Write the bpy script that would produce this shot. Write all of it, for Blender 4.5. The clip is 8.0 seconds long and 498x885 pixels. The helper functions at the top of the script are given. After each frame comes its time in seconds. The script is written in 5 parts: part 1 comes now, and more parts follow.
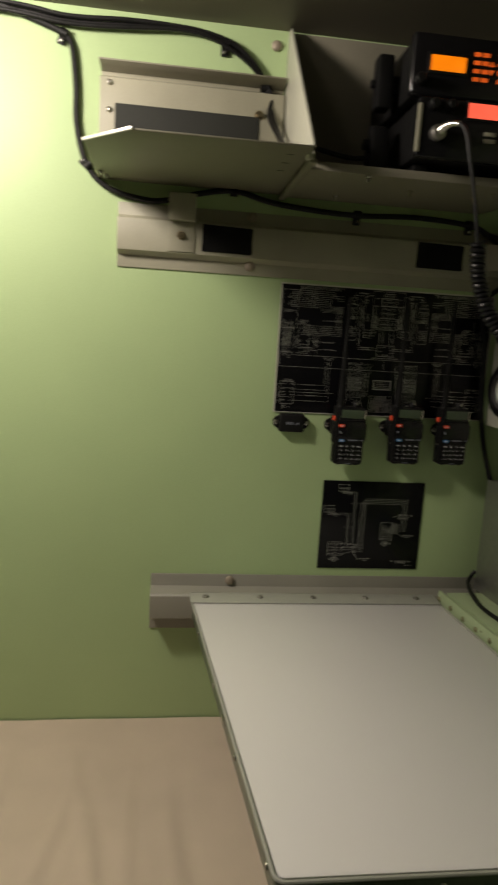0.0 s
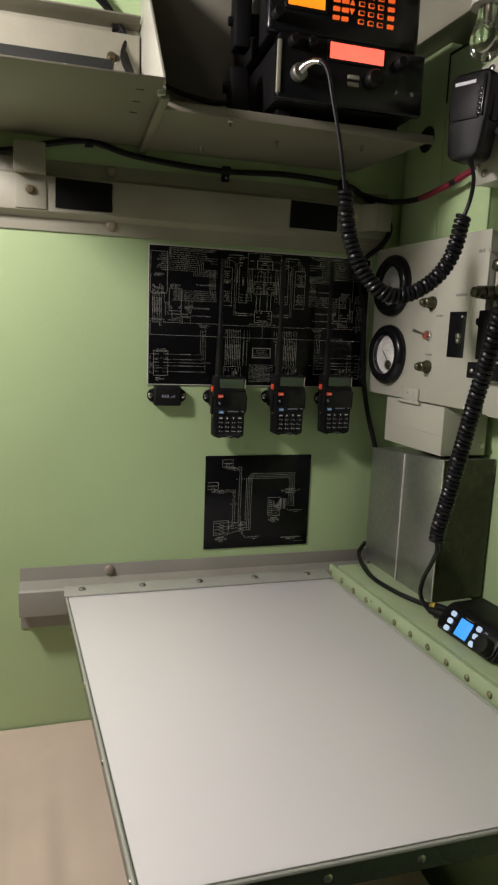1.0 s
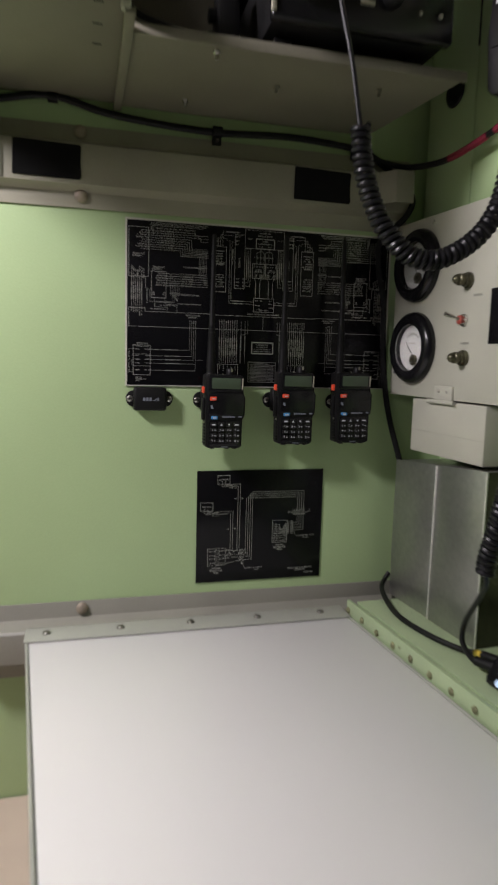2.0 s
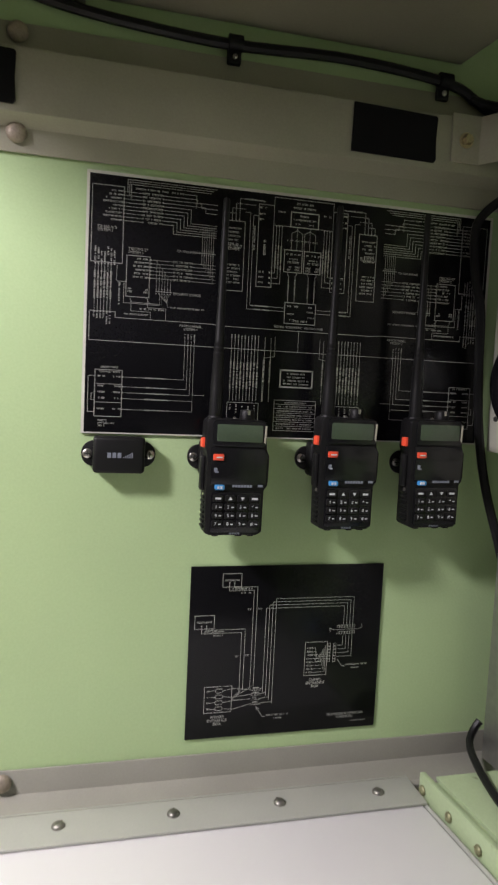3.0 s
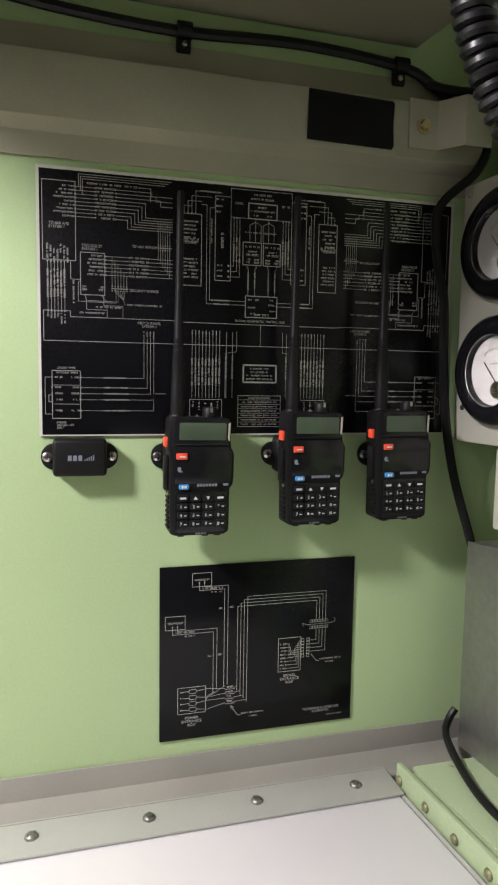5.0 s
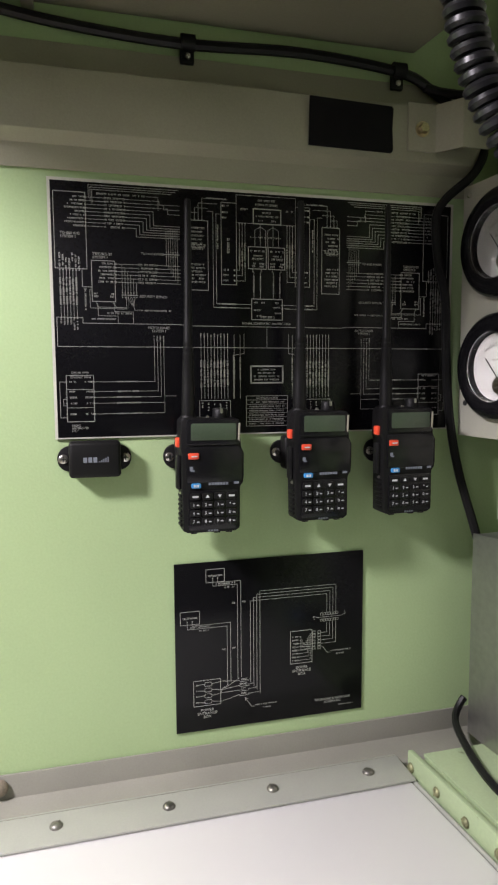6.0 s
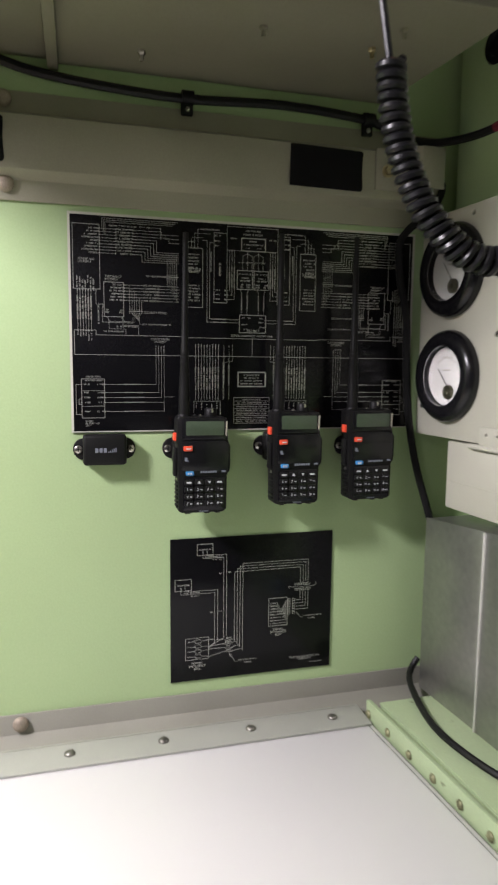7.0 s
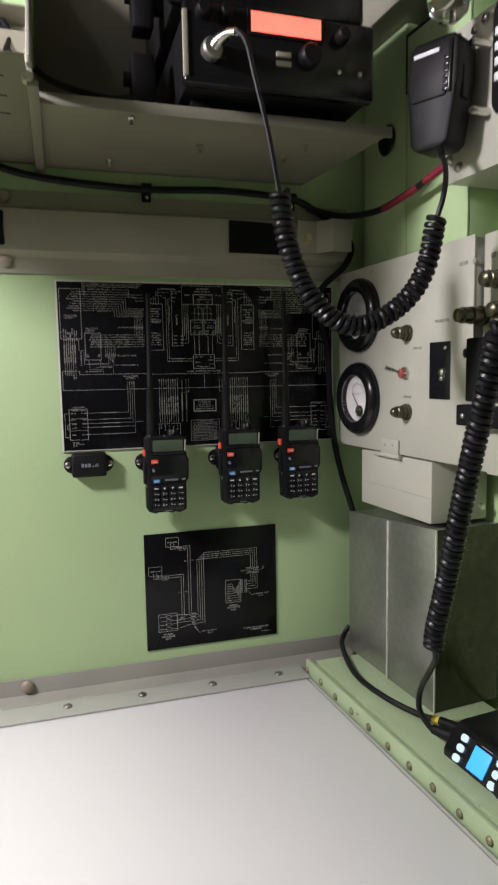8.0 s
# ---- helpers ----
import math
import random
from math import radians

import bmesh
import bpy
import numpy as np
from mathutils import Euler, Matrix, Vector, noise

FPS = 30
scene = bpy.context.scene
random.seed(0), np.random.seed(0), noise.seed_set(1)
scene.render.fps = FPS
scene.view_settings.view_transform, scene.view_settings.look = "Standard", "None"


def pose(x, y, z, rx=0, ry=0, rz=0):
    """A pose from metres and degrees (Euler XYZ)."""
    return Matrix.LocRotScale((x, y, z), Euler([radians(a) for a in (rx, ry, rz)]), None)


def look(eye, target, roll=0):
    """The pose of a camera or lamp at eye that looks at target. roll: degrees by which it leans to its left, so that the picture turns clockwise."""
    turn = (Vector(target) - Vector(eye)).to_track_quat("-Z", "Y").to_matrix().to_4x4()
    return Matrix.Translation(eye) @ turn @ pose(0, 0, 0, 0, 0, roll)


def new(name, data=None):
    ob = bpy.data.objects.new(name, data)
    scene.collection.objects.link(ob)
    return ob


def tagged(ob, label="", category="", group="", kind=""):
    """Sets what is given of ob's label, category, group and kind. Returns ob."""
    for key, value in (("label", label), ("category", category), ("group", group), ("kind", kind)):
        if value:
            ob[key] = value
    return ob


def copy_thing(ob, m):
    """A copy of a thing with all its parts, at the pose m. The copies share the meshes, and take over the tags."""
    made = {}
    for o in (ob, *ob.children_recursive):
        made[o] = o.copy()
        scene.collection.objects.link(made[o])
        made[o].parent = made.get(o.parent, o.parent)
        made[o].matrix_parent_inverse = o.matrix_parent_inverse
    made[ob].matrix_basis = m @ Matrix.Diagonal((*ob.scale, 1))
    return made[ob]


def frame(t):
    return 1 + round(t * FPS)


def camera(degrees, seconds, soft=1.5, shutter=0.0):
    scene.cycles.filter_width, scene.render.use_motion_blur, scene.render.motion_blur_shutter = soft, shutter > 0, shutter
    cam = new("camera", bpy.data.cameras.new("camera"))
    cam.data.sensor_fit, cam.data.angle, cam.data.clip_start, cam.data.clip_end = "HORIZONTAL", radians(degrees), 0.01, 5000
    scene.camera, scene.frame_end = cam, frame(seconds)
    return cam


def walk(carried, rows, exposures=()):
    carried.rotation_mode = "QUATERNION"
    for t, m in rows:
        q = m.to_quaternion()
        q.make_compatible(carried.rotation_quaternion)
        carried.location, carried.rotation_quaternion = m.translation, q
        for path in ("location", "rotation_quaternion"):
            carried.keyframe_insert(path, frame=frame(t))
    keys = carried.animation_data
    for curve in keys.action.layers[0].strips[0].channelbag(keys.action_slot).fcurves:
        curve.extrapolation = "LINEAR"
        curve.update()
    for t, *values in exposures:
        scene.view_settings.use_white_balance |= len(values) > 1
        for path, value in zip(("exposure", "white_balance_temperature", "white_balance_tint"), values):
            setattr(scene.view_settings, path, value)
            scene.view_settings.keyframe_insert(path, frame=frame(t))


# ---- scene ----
cam = camera(42.5, 8.0, soft=2.2, shutter=0.5)
PATH = [
    (0, (0.079, 0.03, 1.242), (0.332, 1.986, 0.907), 3.5),
    (0.5, (0.103, 0.045, 1.23), (0.561, 1.965, 0.91), 1.4),
    (1, (0.145, 0.089, 1.198), (0.681, 1.985, 0.857), 2.2),
    (1.5, (0.157, 0.108, 1.193), (0.684, 2.012, 0.878), 1.6),
    (1.7, (0.178, 0.149, 1.165), (0.688, 2.061, 0.875), 1.5),
    (2.8, (0.283, 0.563, 1.133), (0.759, 2.496, 0.947), 1.6),
    (3, (0.287, 0.595, 1.147), (0.749, 2.535, 0.987), 2.7),
    (3.5, (0.317, 0.623, 1.142), (0.795, 2.554, 0.938), -0.1),
    (4, (0.317, 0.617, 1.145), (0.834, 2.539, 0.942), 0.4),
    (4.5, (0.311, 0.609, 1.151), (0.828, 2.531, 0.956), 0.6),
    (5, (0.305, 0.601, 1.154), (0.822, 2.523, 0.962), 0.9),
    (6.3, (0.296, 0.567, 1.159), (0.795, 2.493, 0.96), -0.5),
    (6.5, (0.297, 0.542, 1.169), (0.802, 2.466, 0.962), -0.2),
    (7, (0.281, 0.475, 1.177), (0.79, 2.394, 0.938), 0.6),
    (7.5, (0.285, 0.358, 1.192), (0.83, 2.267, 0.95), -0.3),
    (8, (0.273, 0.279, 1.205), (0.831, 2.188, 0.993), -1.0),
]
EXPOSURES = [(0.0, -0.72, 7900, 6), (0.5, -0.22, 7350, 10), (1.0, -0.08, 6850, 12), (1.7, -0.02, 6500, 14), (3.0, 0.71, 6450, 15), (5.2, 0.96, 6450, 15), (7.0, 0.90, 6400, 15), (7.5, 0.54, 6400, 15), (8.0, 0.50, 6350, 15)]
walk(cam, [(t, look(eye, target, roll)) for t, eye, target, roll in PATH], EXPOSURES)

# ---- light ----
world = bpy.data.worlds.new("shelter_world")
scene.world = world
world.use_nodes = True
world.node_tree.nodes["Background"].inputs[0].default_value = (0.02, 0.02, 0.02, 1)

WALL = 1.205      # inner face of the end wall
SIDE = 0.80       # inner face of the equipment side wall
TOP = 1.750       # ceiling height


def lamp(name, at, power, colour, radius):
    data = bpy.data.lights.new(name, "POINT")
    data.shadow_soft_size, data.energy, data.color = radius, power, colour
    ob = new(name, data)
    ob.matrix_world = pose(*at)
    return ob


# the shelter's ceiling tubes, in one line beside the camera
for y, power in ((0.76, 36), (0.15, 2)):
    lamp("ceiling_tube", (-0.40, y, 1.69), power, (1.0, 0.945, 1.0), 0.07)


# ---- materials ----
def material(name, colour, rough=0.5, metal=0.0, var=0.10, scale=40.0, bump=0.0, grain=600.0, wear=None, wear_at=0.68, spec=0.5, coat=0.0, stretch=None):
    m = bpy.data.materials.new(name)
    m.use_nodes = True
    n, l = m.node_tree.nodes, m.node_tree.links
    b = n["Principled BSDF"]
    b.inputs["Metallic"].default_value = metal
    b.inputs["Specular IOR Level"].default_value = spec
    b.inputs["Coat Weight"].default_value = coat
    geo = n.new("ShaderNodeNewGeometry")
    place = geo.outputs["Position"]
    if stretch:
        mp = n.new("ShaderNodeMapping")
        mp.inputs["Scale"].default_value = stretch
        l.new(place, mp.inputs[0])
        place = mp.outputs[0]
    broad, fine = n.new("ShaderNodeTexNoise"), n.new("ShaderNodeTexNoise")
    broad.inputs["Scale"].default_value, broad.inputs["Detail"].default_value = scale * 0.25, 6
    fine.inputs["Scale"].default_value, fine.inputs["Detail"].default_value = grain, 4
    l.new(place, broad.inputs["Vector"])
    l.new(place, fine.inputs["Vector"])
    ramp = n.new("ShaderNodeValToRGB")
    ramp.color_ramp.elements[0].position, ramp.color_ramp.elements[1].position = 0.3, 0.72
    lo, hi = [c * (1 - var) for c in colour], [min(1, c * (1 + var * 0.7)) for c in colour]
    ramp.color_ramp.elements[0].color, ramp.color_ramp.elements[1].color = (*lo, 1), (*hi, 1)
    l.new(broad.outputs[0], ramp.inputs[0])
    out = ramp.outputs[0]
    grainy = n.new("ShaderNodeMix")
    grainy.data_type, grainy.blend_type = "RGBA", "OVERLAY"
    grainy.inputs[0].default_value = min(0.6, var * 1.2)
    l.new(out, grainy.inputs[6])
    l.new(fine.outputs[0], grainy.inputs[7])
    out = grainy.outputs[2]
    if wear:
        spots = n.new("ShaderNodeTexNoise")
        spots.inputs["Scale"].default_value, spots.inputs["Detail"].default_value = scale * 1.3, 8
        l.new(place, spots.inputs["Vector"])
        cut = n.new("ShaderNodeValToRGB")
        cut.color_ramp.elements[0].position, cut.color_ramp.elements[1].position = wear_at, wear_at + 0.05
        l.new(spots.outputs[0], cut.inputs[0])
        mix = n.new("ShaderNodeMix")
        mix.data_type = "RGBA"
        l.new(cut.outputs[0], mix.inputs[0])
        l.new(out, mix.inputs[6])
        mix.inputs[7].default_value = (*wear, 1)
        out = mix.outputs[2]
    l.new(out, b.inputs["Base Color"])
    span = n.new("ShaderNodeMapRange")
    span.inputs[3].default_value, span.inputs[4].default_value = max(0.02, rough - 0.09), min(1, rough + 0.09)
    l.new(broad.outputs[0], span.inputs[0])
    l.new(span.outputs[0], b.inputs["Roughness"])
    if bump:
        bp = n.new("ShaderNodeBump")
        bp.inputs["Strength"].default_value, bp.inputs["Distance"].default_value = bump, 0.0006
        l.new(fine.outputs[0], bp.inputs["Height"])
        l.new(bp.outputs[0], b.inputs["Normal"])
    return m


def glow(name, colour, power, var=0.0):
    m = bpy.data.materials.new(name)
    m.use_nodes = True
    n, l = m.node_tree.nodes, m.node_tree.links
    b = n["Principled BSDF"]
    b.inputs["Base Color"].default_value = (*[c * 0.3 for c in colour], 1)
    b.inputs["Roughness"].default_value = 0.3
    b.inputs["Emission Color"].default_value = (*colour, 1)
    b.inputs["Emission Strength"].default_value = power
    if var:
        geo, noi, mr = n.new("ShaderNodeNewGeometry"), n.new("ShaderNodeTexNoise"), n.new("ShaderNodeMapRange")
        noi.inputs["Scale"].default_value = 45
        l.new(geo.outputs["Position"], noi.inputs["Vector"])
        l.new(noi.outputs[0], mr.inputs[0])
        mr.inputs[3].default_value, mr.inputs[4].default_value = power * (1 - var), power * (1 + var)
        l.new(mr.outputs[0], b.inputs["Emission Strength"])
    return m


def glass(name, colour=(1, 1, 1), rough=0.03):
    m = bpy.data.materials.new(name)
    m.use_nodes = True
    b = m.node_tree.nodes["Principled BSDF"]
    b.inputs["Base Color"].default_value = (*colour, 1)
    b.inputs["Roughness"].default_value = rough
    b.inputs["Transmission Weight"].default_value = 1.0
    b.inputs["IOR"].default_value = 1.45
    return m


GREEN = material("pale_green_paint", (0.438, 0.590, 0.304), 0.52, var=0.07, scale=11, bump=0.32, grain=420)
GREEN_EDGE = material("green_enamel_chipped", (0.40, 0.50, 0.295), 0.42, var=0.08, scale=50, bump=0.2, grain=300, wear=(0.20, 0.24, 0.13), wear_at=0.70)
GREY = material("grey_enamel", (0.335, 0.325, 0.245), 0.48, var=0.09, scale=40, bump=0.25, grain=500)
RAIL = material("grey_rail_enamel", (0.30, 0.295, 0.25), 0.5, var=0.08, scale=45, bump=0.2, grain=500)
GREY_TRIM = material("grey_table_trim", (0.41, 0.42, 0.37), 0.45, var=0.07, scale=50, bump=0.15, grain=500)
DULL_WALL = material("dark_grey_enamel", (0.07, 0.07, 0.06), 0.6, var=0.1, scale=20)
BARE = material("bare_worn_edge", (0.72, 0.72, 0.66), 0.4, metal=0.3, var=0.12, scale=120)
RIVET = material("dull_steel_rivet", (0.30, 0.29, 0.26), 0.45, metal=0.85, var=0.3, scale=250)
SCREW = material("painted_over_screw", (0.27, 0.27, 0.15), 0.42, metal=0.55, var=0.4, scale=300)
OLIVE = material("dark_olive_metal", (0.11, 0.105, 0.065), 0.33, metal=0.75, var=0.3, scale=200)
RED_DULL = material("dull_red_collar", (0.36, 0.07, 0.05), 0.45, var=0.2)
SHELF = material("shelf_grey_paint", (0.225, 0.212, 0.16), 0.5, var=0.10, scale=40, bump=0.2, grain=450)
CREAM = material("light_grey_panel_paint", (0.47, 0.47, 0.385), 0.42, var=0.06, scale=45, bump=0.3, grain=700)
CEIL = material("ceiling_paint", (0.12, 0.108, 0.075), 0.6, var=0.08, scale=20, bump=0.2)
WHITE = material("white_laminate", (0.78, 0.765, 0.77), 0.36, var=0.025, scale=10, bump=0.06, grain=900)
FABRIC = material("beige_sheet", (0.70, 0.58, 0.47), 0.85, var=0.07, scale=30, bump=0.5, grain=1400)
FLOOR = material("floor_rubber", (0.10, 0.11, 0.09), 0.7, var=0.2, scale=30, bump=0.3)
ALU = material("dull_aluminium_sheet", (0.42, 0.42, 0.395), 0.40, metal=0.9, var=0.16, scale=16, bump=0.02, grain=120, wear=(0.33, 0.32, 0.29), wear_at=0.66)
# aluminium again, with the shaded side's dark reflections put into the colour
ALU_SHADED = material("shaded_aluminium_sheet", (0.085, 0.080, 0.060), 0.28, metal=0.8, var=0.45, scale=22, bump=0.05, grain=90)
SEAM = material("faint_painted_seam", (0.42, 0.42, 0.34), 0.5, var=0.2, scale=40)
STEEL = material("bright_steel", (0.62, 0.60, 0.55), 0.28, metal=1.0, var=0.2, scale=200)
BRASS = material("aged_brass_screw", (0.48, 0.40, 0.26), 0.35, metal=1.0, var=0.3, scale=200)
COPPER = material("rusty_bolt_paint", (0.38, 0.32, 0.25), 0.55, metal=0.3, var=0.3, scale=250, bump=0.4)
BLACK = material("black_plastic", (0.0075, 0.0075, 0.0075), 0.45, spec=0.22, var=0.25, scale=90, bump=0.35, grain=1500)
GLOSS = material("black_gloss_plastic", (0.008, 0.008, 0.009), 0.22, spec=0.4, var=0.2, scale=60)
RUBBER = material("black_cable_rubber", (0.009, 0.009, 0.009), 0.42, spec=0.25, var=0.25, scale=120)
CORD = material("coiled_cord_vinyl", (0.008, 0.008, 0.009), 0.36, spec=0.30, var=0.2, scale=120)
VELCRO = material("black_hook_tape", (0.010, 0.010, 0.010), 0.95, var=0.3, scale=100, bump=1.0, grain=1800, spec=0.15)
BOARD = material("black_anodised_plate", (0.006, 0.006, 0.007), 0.22, spec=0.22, var=0.3, scale=25, bump=0.05)
PRINT = material("engraved_bare_metal_line", (0.62, 0.62, 0.58), 0.44, metal=0.75, var=0.18, scale=60)
RED = material("red_orange_button", (0.85, 0.09, 0.04), 0.35, var=0.06)
BLUE = material("blue_button", (0.05, 0.28, 0.62), 0.35, var=0.06)
LEGEND = material("key_legend_white", (0.68, 0.70, 0.72), 0.5, var=0.05)
LEGEND_DIM = material("key_legend_grey", (0.20, 0.22, 0.26), 0.5, var=0.05)
MARK = material("panel_print_grey", (0.30, 0.30, 0.25), 0.6, var=0.15)
LCD = material("unlit_lcd", (0.062, 0.088, 0.056), 0.16, var=0.12, scale=60)
DIAL = material("meter_dial_paper", (0.46, 0.46, 0.42), 0.6, var=0.05)
RED_WIRE = material("red_wire_sleeve", (0.21, 0.014, 0.032), 0.5, var=0.2)
YELLOW = material("yellow_plug_sleeve", (0.72, 0.52, 0.06), 0.4, var=0.1)
CERAMIC = material("off_white_ribbed_collar", (0.62, 0.60, 0.54), 0.5, var=0.08)
DARK = material("dark_recess", (0.02, 0.022, 0.018), 0.8, var=0.2)
ORANGE_GLOW = glow("orange_backlit_display", (1.0, 0.24, 0.012), 1.5, 0.2)
KEY_GLOW = glow("orange_backlit_key", (1.0, 0.15, 0.025), 0.8, 0.5)
RED_GLOW = glow("salmon_backlit_display", (1.0, 0.13, 0.085), 1.7, 0.18)
BLUE_GLOW = glow("blue_backlit_display", (0.035, 0.28, 0.95), 1.35, 0.15)
KEY_WHITE = glow("pale_backlit_key", (0.55, 0.72, 0.95), 0.75, 0.2)
CLEAR = glass("clear_glass", (0.93, 0.96, 0.93))
PANE = glass("meter_glass", (1, 1, 1), 0.02)


# ---- building blocks ----
def thing(name, base, label, category, group="", kind="", m=None):
    ob = new(name)
    ob.empty_display_size = 0.02
    ob.matrix_world = m if m else Matrix.Translation(base)
    return tagged(ob, label, category, group, kind)


def origin(ob):
    at = Vector((0, 0, 0))
    while ob:
        at += ob.matrix_basis.translation
        ob = ob.parent
    return at


def mesh(name, bm, mat, smooth=40):
    bmesh.ops.recalc_face_normals(bm, faces=bm.faces)
    me = bpy.data.meshes.new(name)
    bm.to_mesh(me)
    bm.free()
    me.materials.append(mat)
    if smooth:
        me.polygons.foreach_set("use_smooth", [True] * len(me.polygons))
        me.set_sharp_from_angle(angle=radians(smooth))
    return me


def part(name, bm, mat, parent, label="", local=False, smooth=40):
    """One mesh under a thing or a part; bm is in world metres unless local."""
    if not local:
        bm.transform(Matrix.Translation(-origin(parent)))
    ob = new(name, mesh(name, bm, mat, smooth))
    ob.parent = parent
    return tagged(ob, label)


def whole(name, bm, mat, label, category, group="", kind="", smooth=40):
    """A thing that is one mesh, with its origin at the middle of its underside."""
    lo = [min(v.co[i] for v in bm.verts) for i in range(3)]
    hi = [max(v.co[i] for v in bm.verts) for i in range(3)]
    base = Vector(((lo[0] + hi[0]) / 2, (lo[1] + hi[1]) / 2, lo[2]))
    bm.transform(Matrix.Translation(-base))
    ob = new(name, mesh(name, bm, mat, smooth))
    ob.location = base
    return tagged(ob, label, category, group, kind)


def share(name, me, parent, at, turn=None):
    """One more object on mesh data that alike pieces share; at is in the parent's space."""
    ob = new(name, me)
    ob.parent = parent
    ob.matrix_basis = Matrix.Translation(at) @ (turn if turn else Matrix())
    return ob


def box(x0, x1, y0, y1, z0, z1, bevel=0.0, seg=2):
    bm = bmesh.new()
    bmesh.ops.create_cube(bm, size=1)
    bm.transform(Matrix.Translation(((x0 + x1) / 2, (y0 + y1) / 2, (z0 + z1) / 2)) @ Matrix.Diagonal((abs(x1 - x0), abs(y1 - y0), abs(z1 - z0), 1)))
    if bevel:
        bmesh.ops.bevel(bm, geom=bm.edges[:], offset=bevel, segments=seg, profile=0.5, affect="EDGES", clamp_overlap=True)
    return bm


def join(*bms):
    out = bmesh.new()
    for b in bms:
        me = bpy.data.meshes.new("piece")
        b.to_mesh(me)
        b.free()
        out.from_mesh(me)
        bpy.data.meshes.remove(me)
    return out


def extrude(points, axis, a, b, bevel=0.0):
    """A closed outline pushed along an axis; the outline's two numbers are the two other axes in order."""
    bm = bmesh.new()

    def at(p, w):
        return {"x": (w, p[0], p[1]), "y": (p[0], w, p[1]), "z": (p[0], p[1], w)}[axis]
    lo, hi = [bm.verts.new(at(p, a)) for p in points], [bm.verts.new(at(p, b)) for p in points]
    bm.faces.new(lo)
    bm.faces.new(hi[::-1])
    for i in range(len(points)):
        j = (i + 1) % len(points)
        bm.faces.new((lo[i], lo[j], hi[j], hi[i]))
    bmesh.ops.recalc_face_normals(bm, faces=bm.faces)
    if bevel:
        bmesh.ops.bevel(bm, geom=bm.edges[:], offset=bevel, segments=2, profile=0.5, affect="EDGES", clamp_overlap=True)
    return bm


def rounded(w, h, r, n=6, cx=0.0, cy=0.0):
    """A rounded rectangle's outline."""
    pts = []
    for qx, qy, a0 in ((1, 1, 0), (-1, 1, 90), (-1, -1, 180), (1, -1, 270)):
        for i in range(n + 1):
            a = radians(a0 + 90 * i / n)
            pts.append((cx + qx * (w / 2 - r) + r * math.cos(a), cy + qy * (h / 2 - r) + r * math.sin(a)))
    return pts


def lathe(profile, n=24, m=None):
    """Radius and height pairs turned round z, closed at both ends."""
    bm = bmesh.new()
    rings = [[bm.verts.new((r * math.cos(2 * math.pi * i / n), r * math.sin(2 * math.pi * i / n), z)) for i in range(n)] for r, z in profile]
    for a, b in zip(rings, rings[1:]):
        for i in range(n):
            bm.faces.new((a[i], a[(i + 1) % n], b[(i + 1) % n], b[i]))
    bm.faces.new(rings[0][::-1])
    bm.faces.new(rings[-1])
    if m:
        bm.transform(m)
    return bm


def aim(at, way):
    """The pose that turns z into the given way."""
    return Matrix.Translation(at) @ Vector(way).to_track_quat("Z", "Y").to_matrix().to_4x4()


def curve_points(points, step=0.006):
    """A smooth line through the points, evenly stepped."""
    pts = [Vector(p) for p in points]
    pts = [2 * pts[0] - pts[1]] + pts + [2 * pts[-1] - pts[-2]]
    out = []
    for i in range(1, len(pts) - 2):
        a, b, c, d = pts[i - 1:i + 3]
        n = max(2, int((c - b).length / step))
        for k in range(n):
            t = k / n
            out.append(0.5 * (2 * b + (c - a) * t + (2 * a - 5 * b + 4 * c - d) * t * t + (3 * b - a - 3 * c + d) * t ** 3))
    return out + [pts[-2]]


def sweep(line, radius, n=8):
    """A round tube along a line; radius may be a number or a function of 0..1."""
    bm = bmesh.new()
    up = Vector((0.13, 0.31, 0.94))
    rings = []
    for i, p in enumerate(line):
        way = (line[min(i + 1, len(line) - 1)] - line[max(i - 1, 0)]).normalized()
        side = way.cross(up)
        if side.length < 1e-3:
            side = way.cross(Vector((1, 0, 0)))
        side.normalize()
        up = side.cross(way).normalized()
        r = radius(i / (len(line) - 1)) if callable(radius) else radius
        rings.append([bm.verts.new(p + r * (math.cos(2 * math.pi * k / n) * side + math.sin(2 * math.pi * k / n) * up)) for k in range(n)])
    for a, b in zip(rings, rings[1:]):
        for k in range(n):
            bm.faces.new((a[k], a[(k + 1) % n], b[(k + 1) % n], b[k]))
    bm.faces.new(rings[0][::-1])
    bm.faces.new(rings[-1])
    return bm


def coil(line, big, wire, pitch, n=14, sides=6):
    """A telephone-cord helix of wire wound round a line."""
    length = [0.0]
    for a, b in zip(line, line[1:]):
        length.append(length[-1] + (b - a).length)
    turns = int(length[-1] / pitch)
    up, out, j = Vector((0.2, 0.9, 0.3)), [], 0
    for i in range(turns * n + 1):
        s = length[-1] * i / (turns * n)
        while j < len(line) - 2 and length[j + 1] < s:
            j += 1
        f = (s - length[j]) / max(1e-9, length[j + 1] - length[j])
        way = (line[min(j + 1, len(line) - 1)] - line[max(j - 1, 0)]).normalized()
        side = way.cross(up).normalized()
        up = side.cross(way).normalized()
        a = 2 * math.pi * i / n
        out.append(line[j].lerp(line[j + 1], f) + big * (math.cos(a) * side + math.sin(a) * up))
    return sweep(out, wire, sides)


def hex_bolt(r=0.006, h=0.005):
    return join(lathe([(r * 1.45, 0), (r * 1.45, 0.0012)], 20), lathe([(r, 0.0012), (r, h), (r * 0.86, h + 0.001)], 6))


